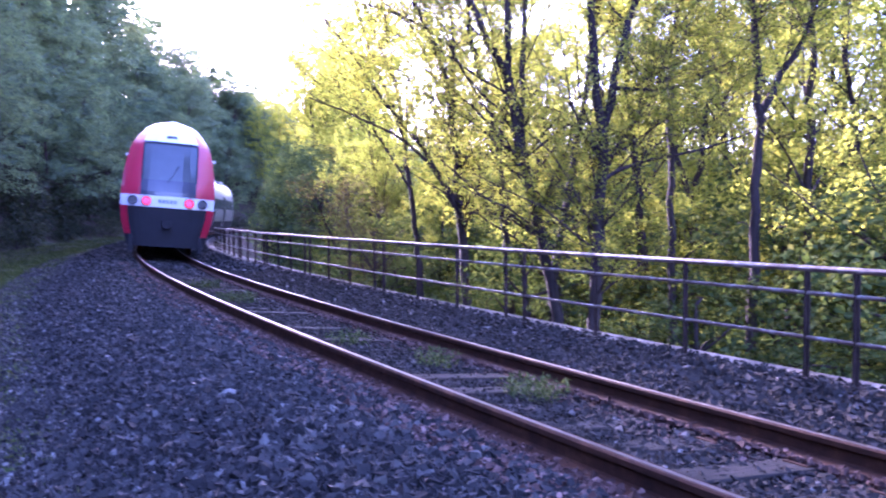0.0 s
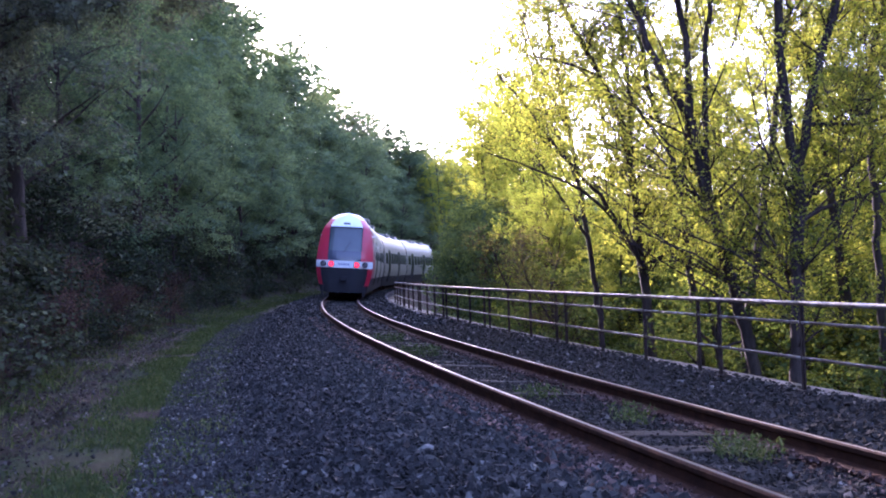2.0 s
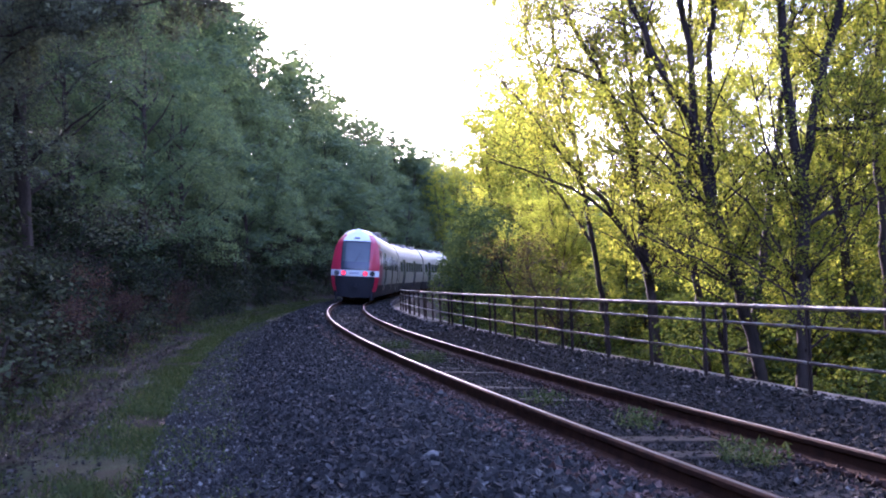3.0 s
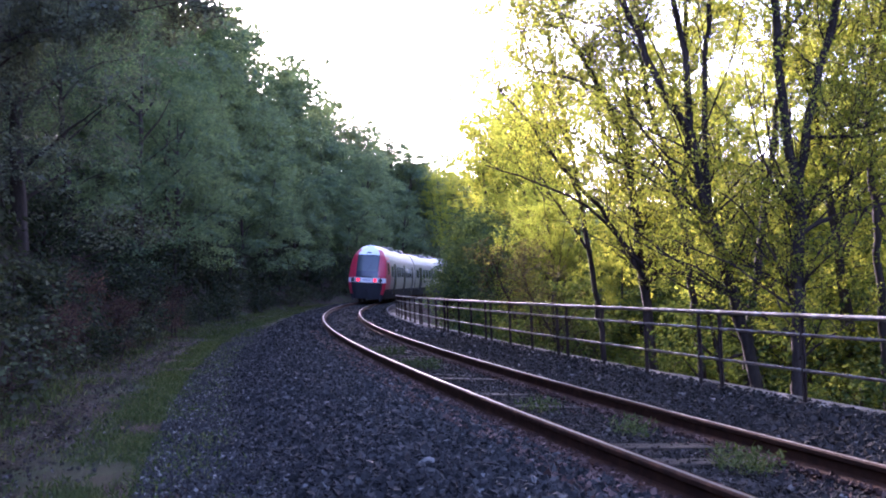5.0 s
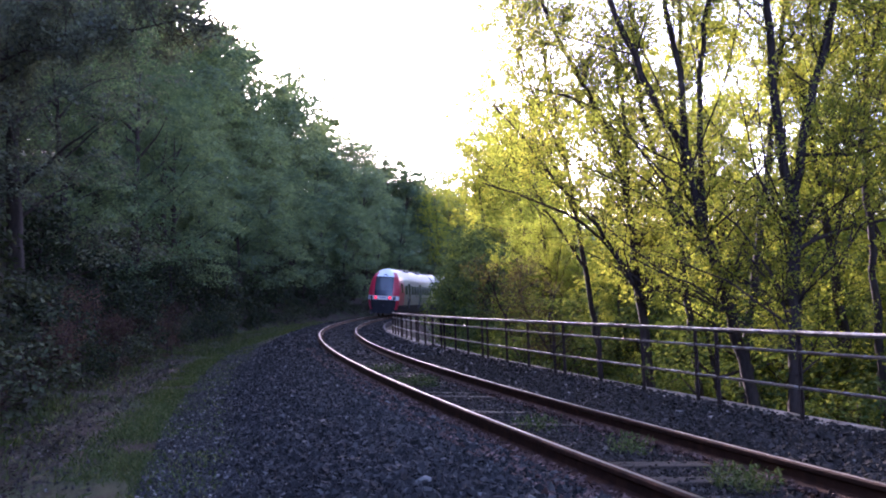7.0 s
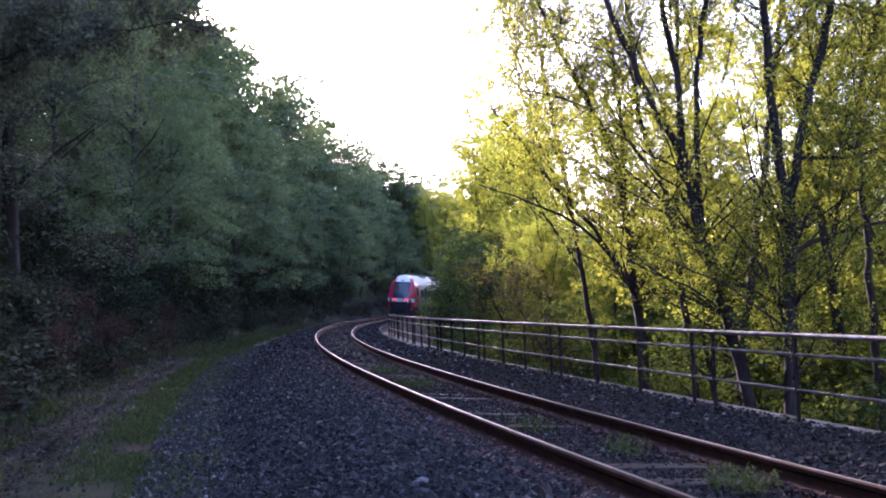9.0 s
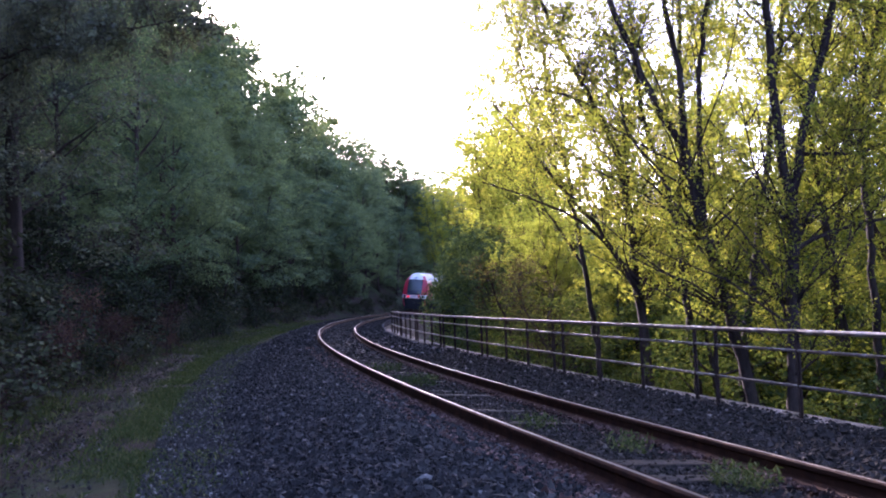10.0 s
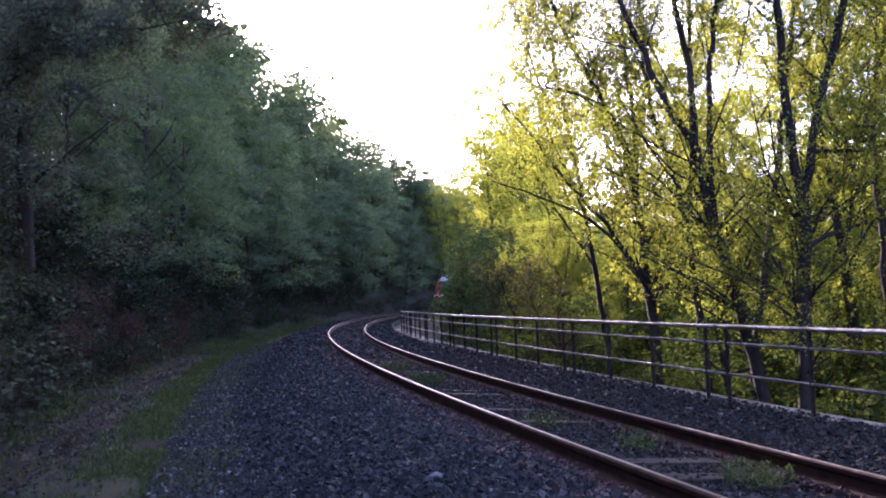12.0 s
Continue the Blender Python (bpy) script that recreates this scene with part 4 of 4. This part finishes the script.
locust("slender_tree", [([(4.4, 17, -4.5), (4.24, 17, -0.22), (3.99, 17, 2.86), (3.82, 17, 4.02)], 0.12, 0.075),
                        ([(3.82, 17, 4.02), (3.51, 17, 4.85), (3.09, 17, 5.69), (2.66, 17, 6.53), (2.3, 17, 7.4)], 0.06, 0.02),
                        ([(3.95, 17, 3.2), (3.98, 17, 4.6), (3.85, 17, 6.2), (3.8, 17, 8.0)], 0.05, 0.02),
                        ([(4.01, 16.5, 1.14), (3.3, 16.5, 2.5), (2.5, 16.5, 3.33), (1.61, 16.5, 4.66), (1.18, 16.5, 5.16)], 0.05, 0.015),
                        ([(4.02, 16.5, 1.36), (3.08, 16.5, 2.56), (1.89, 16.6, 3.18), (1.0, 16.6, 3.49)], 0.045, 0.012),
                        ([(3.99, 17, 2.86), (3.77, 17, 4.28), (3.52, 17, 4.99), (2.72, 17, 5.29), (1.92, 17, 5.49)], 0.045, 0.012)], 103, 15, SLIM)
locust("slender_tree", [([(4.00, 20, -5.0), (3.80, 20, 0.0), (3.45, 20, 3.0), (3.05, 20, 5.4), (2.75, 20, 7.2), (2.60, 20, 8.6)], 0.09, 0.02),
                        ([(3.45, 20, 3.0), (2.90, 20.2, 4.5), (2.40, 20.3, 5.9), (2.15, 20.3, 7.4)], 0.045, 0.015),
                        ([(3.20, 20, 4.4), (2.65, 19.8, 5.6), (2.25, 19.7, 6.6), (2.05, 19.6, 8.2)], 0.035, 0.012),
                        ([(3.60, 20, 1.8), (2.90, 19.9, 2.9), (2.30, 19.8, 3.9), (1.85, 19.7, 4.6)], 0.035, 0.01)], 108, 17, SLIM)
locust("slender_tree", [([(5.1, 16, -4.5), (4.89, 16, -0.17), (4.65, 16, 2.4), (4.44, 16, 3.5), (4.06, 16, 4.61), (4.02, 16, 5.93), (3.9, 16, 7.6)], 0.1, 0.02),
                        ([(4.65, 16, 2.4), (4.9, 16.1, 4.0), (4.95, 16.2, 6.0), (5.1, 16.2, 8.0)], 0.06, 0.02)], 104, 15, SLIM)
locust("slender_tree", [([(5.2, 15, -4.5), (5.43, 15, -0.12), (5.89, 15, 2.48), (6.04, 15, 3.29), (6.2, 15, 4.31), (6.44, 15, 5.75), (6.72, 15, 7.5)], 0.1, 0.02)], 105, 16, SLIM)
locust("slender_tree", [([(7.0, 11, -4.0), (7.09, 11, 0.11), (7.17, 11, 2.62), (7.04, 11, 3.91), (6.94, 11, 5.06), (6.8, 11, 7)], 0.1, 0.02),
                        ([(7.17, 11, 2.62), (7.56, 11, 3.36), (8.05, 11, 3.95), (8.3, 11, 5.5)], 0.06, 0.02)], 106, 16, SLIM)
locust("slender_tree", [([(7.3, 14, -4.5), (7.35, 14, -0.11), (7.32, 14, 2.13), (7.25, 14, 4.04), (7.76, 14, 5.96), (8, 14, 7.5)], 0.09, 0.02)], 107, 16, SLIM)


def grass(name, count, s0, s1, d0, d1, height, seed, label, surface, patch=0.0):
    rng = np.random.default_rng(seed)
    s, d = s0 + (s1 - s0) * rng.random(count) ** 1.4, d0 + (d1 - d0) * rng.random(count)
    if patch > -1:
        mid, half = (d0 + d1) / 2, (d1 - d0) / 2
        d = np.clip(mid + rng.normal(0, half * 0.55, count), d0 - 0.3, d1 + 0.3)
        dice = rng.normal(0, 0.22, count)
        keep = np.array([noise.noise(Vector((a * 0.9, b * 1.3, 3.0))) + q > patch for a, b, q in zip(s, d, dice)])
        s, d = s[keep], d[keep]
    n = len(s)
    root = at_np(s, d, surface(d) - 0.01)
    h = height * (0.4 + 0.9 * rng.random(n))[:, None]
    lean = rng.normal(0, 0.45, (n, 3))
    lean[:, 2] = 1
    w = rng.normal(size=(n, 3)) * np.array([1, 1, 0])
    w /= np.linalg.norm(w, axis=1)[:, None]
    w *= 0.006
    v = np.stack([root - w, root + w, root + lean * h * 0.6 + w * 0.6, root + lean * h + rng.normal(0, 0.02, (n, 3))], 1).reshape(-1, 3)
    b = np.arange(n)[:, None] * 4
    f = np.concatenate([b + np.array([[0, 1, 2]]), b + np.array([[0, 2, 3]])], 1).reshape(-1, 3)
    tagged(raw(name, v, f, M_GRASS), label, "grass", kind="stuff")


grass("path_grass", 70000, 3, 60, 3.72, 4.68, 0.06, 1, "short green grass strip along the path", ground_z, -0.12)
grass("gravel_grass", 26000, 3, 36, 2.75, 3.8, 0.05, 4, "sparse grass blades among the gravel", ground_z, 0.1)
grass("far_grass", 16000, 30, 120, 3.5, 6.6, 0.12, 3, "short green grass along the far path", ground_z, -0.3)
grass("verge_grass", 30000, 4, 75, 5.3, 6.8, 0.12, 2, "rough grass at the foot of the wood", ground_z, 0.04)


def litter():
    """Dead leaves and twigs on the verge below the oaks."""
    rng = np.random.default_rng(12)
    n = 34000
    s, d = 4 + 46 * rng.random(n) ** 1.4, 4.7 + 3.5 * rng.random(n) ** 0.7
    c = at_np(s, d, ground_z(d) + 0.015 + 0.05 * rng.random(n))
    v, f = leaf_mesh(c, 0.05, rng, 0, 0.6, np.tile([0.0, 0.0, 1.0], (n, 1)))
    tagged(raw("leaf_litter", v, f, M_LITTER), "brown dead leaves on the verge below the oaks", "leaf litter", kind="stuff")


litter()

# weeds between the rails
def weeds(s, d, r, count, seed):
    rng = np.random.default_rng(seed)
    n = count
    a, q = rng.random(n) * 6.28, r * np.sqrt(rng.random(n))
    root = at_np(s + q * np.cos(a) * 1.5, d + q * np.sin(a), bed_z(np.full(n, d)))
    ax = rng.normal(0, 0.5, (n, 3))
    ax[:, 2] = 1
    c = np.concatenate([root + ax * (0.03 + 0.13 * rng.random((n, 1))) for _ in range(4)])
    v, f = leaf_mesh(c, 0.05, rng, -0.5, 0.3)
    tagged(raw("weed", v, f, M_GRASS), "green weeds growing between the rails in ballast", "weed", "weeds between the rails", "stuff")


weeds(5.05, -0.28, 0.2, 110, 1)
weeds(6.6, -0.25, 0.15, 70, 5)
weeds(8.1, 0.0, 0.18, 70, 2)
weeds(13.2, 0.1, 0.35, 180, 3)
weeds(16.0, 0.2, 0.4, 160, 4)

stones("ballast_stones", M_STONE, 42000, 1.5, 22.5, 0.95, 2.85, 0.045, 0.0, 1, "loose dark grey ballast stones", 1.5, bed_z, 0.3)
stones("inner_ballast_stones", M_EDGE_STONE, 19000, 1.5, 22, -0.66, 0.66, 0.034, 0.012, 4, "small dark stones and dirt between the sleepers", 1.4, bed_z)
stones("edge_ballast_stones", M_EDGE_STONE, 22000, 1.5, 22, -2.26, -0.88, 0.045, 0.0, 5, "loose dark grey ballast stones beside the railing", 1.4, bed_z)
stones("rust_stained_stones", M_RUSTY_STONE, 7000, 1.5, 24, 0.8, 1.3, 0.036, 0.008, 7, "rust-stained small stones along the outer rail", 1.4, bed_z)
stones("inner_rust_stones", M_RUSTY_STONE, 4000, 1.5, 22, -0.68, -0.35, 0.03, 0.006, 8, "rust-stained small stones along the inner rail", 1.4, bed_z)
stones("far_ballast_stones", M_STONE, 15000, 20, 75, -2.1, 2.65, 0.075, -0.01, 2, "loose dark grey ballast stones", 1.3, bed_z)
stones("path_gravel", M_GRAVEL, 32000, 1.5, 36, 2.6, 3.9, 0.028, 0.004, 3, "grey gravel and small stones scattered on the path", 1.4, bed_z, -0.25)
stones("rear_path_gravel", M_GRAVEL, 5000, -4, 1.6, 2.65, 3.8, 0.028, 0.004, 12, "grey gravel scattered beside the ballast", 1.0, bed_z)
stones("rear_ballast_stones", M_STONE, 14000, -4, 1.6, -2.2, 2.9, 0.045, 0.0, 10, "loose dark grey ballast stones", 1.0, bed_z)
for d0, d1, level in ((0.645, 0.73, -0.085), (0.775, 0.88, -0.08), (-0.73, -0.64, -0.205), (-0.88, -0.775, -0.2)):
    stones("rail_foot_stones", M_RUSTY_STONE, 2400, 1.5, 20, d0, d1, 0.032, 0.0, int(d0 * 100) + 200, "rusty grit heaped on the rail's foot", 1.3, lambda d, z=level: np.full(len(d), z - 0.012))
stones("coping_grit", M_EDGE_STONE, 2600, 2, 24, -2.42, -2.17, 0.026, 0.0, 11, "small stones and dirt spilled on the coping", 1.3, lambda d: np.full(len(d), -0.105))
stones("path_pebbles", M_GRAVEL, 1800, 3, 34, 4.3, 5.6, 0.026, 0.0, 9, "loose pebbles scattered on the bare earth path", 1.4, ground_z)
sleepers()


def motions():
    for ob, ahead, length in CARS:
        rows = []
        for i in range(0, 25):
            t = i * 0.5
            s = train_at(t) + ahead
            a, b = at(s, 0), at(s + length, 0)
            yaw = math.degrees(math.atan2(b.y - a.y, b.x - a.x)) - 90
            rows.append((t, pose(a.x, a.y, 0.0, 0, math.degrees(math.atan(CANT)), yaw)))
        walk(ob, rows)


motions()
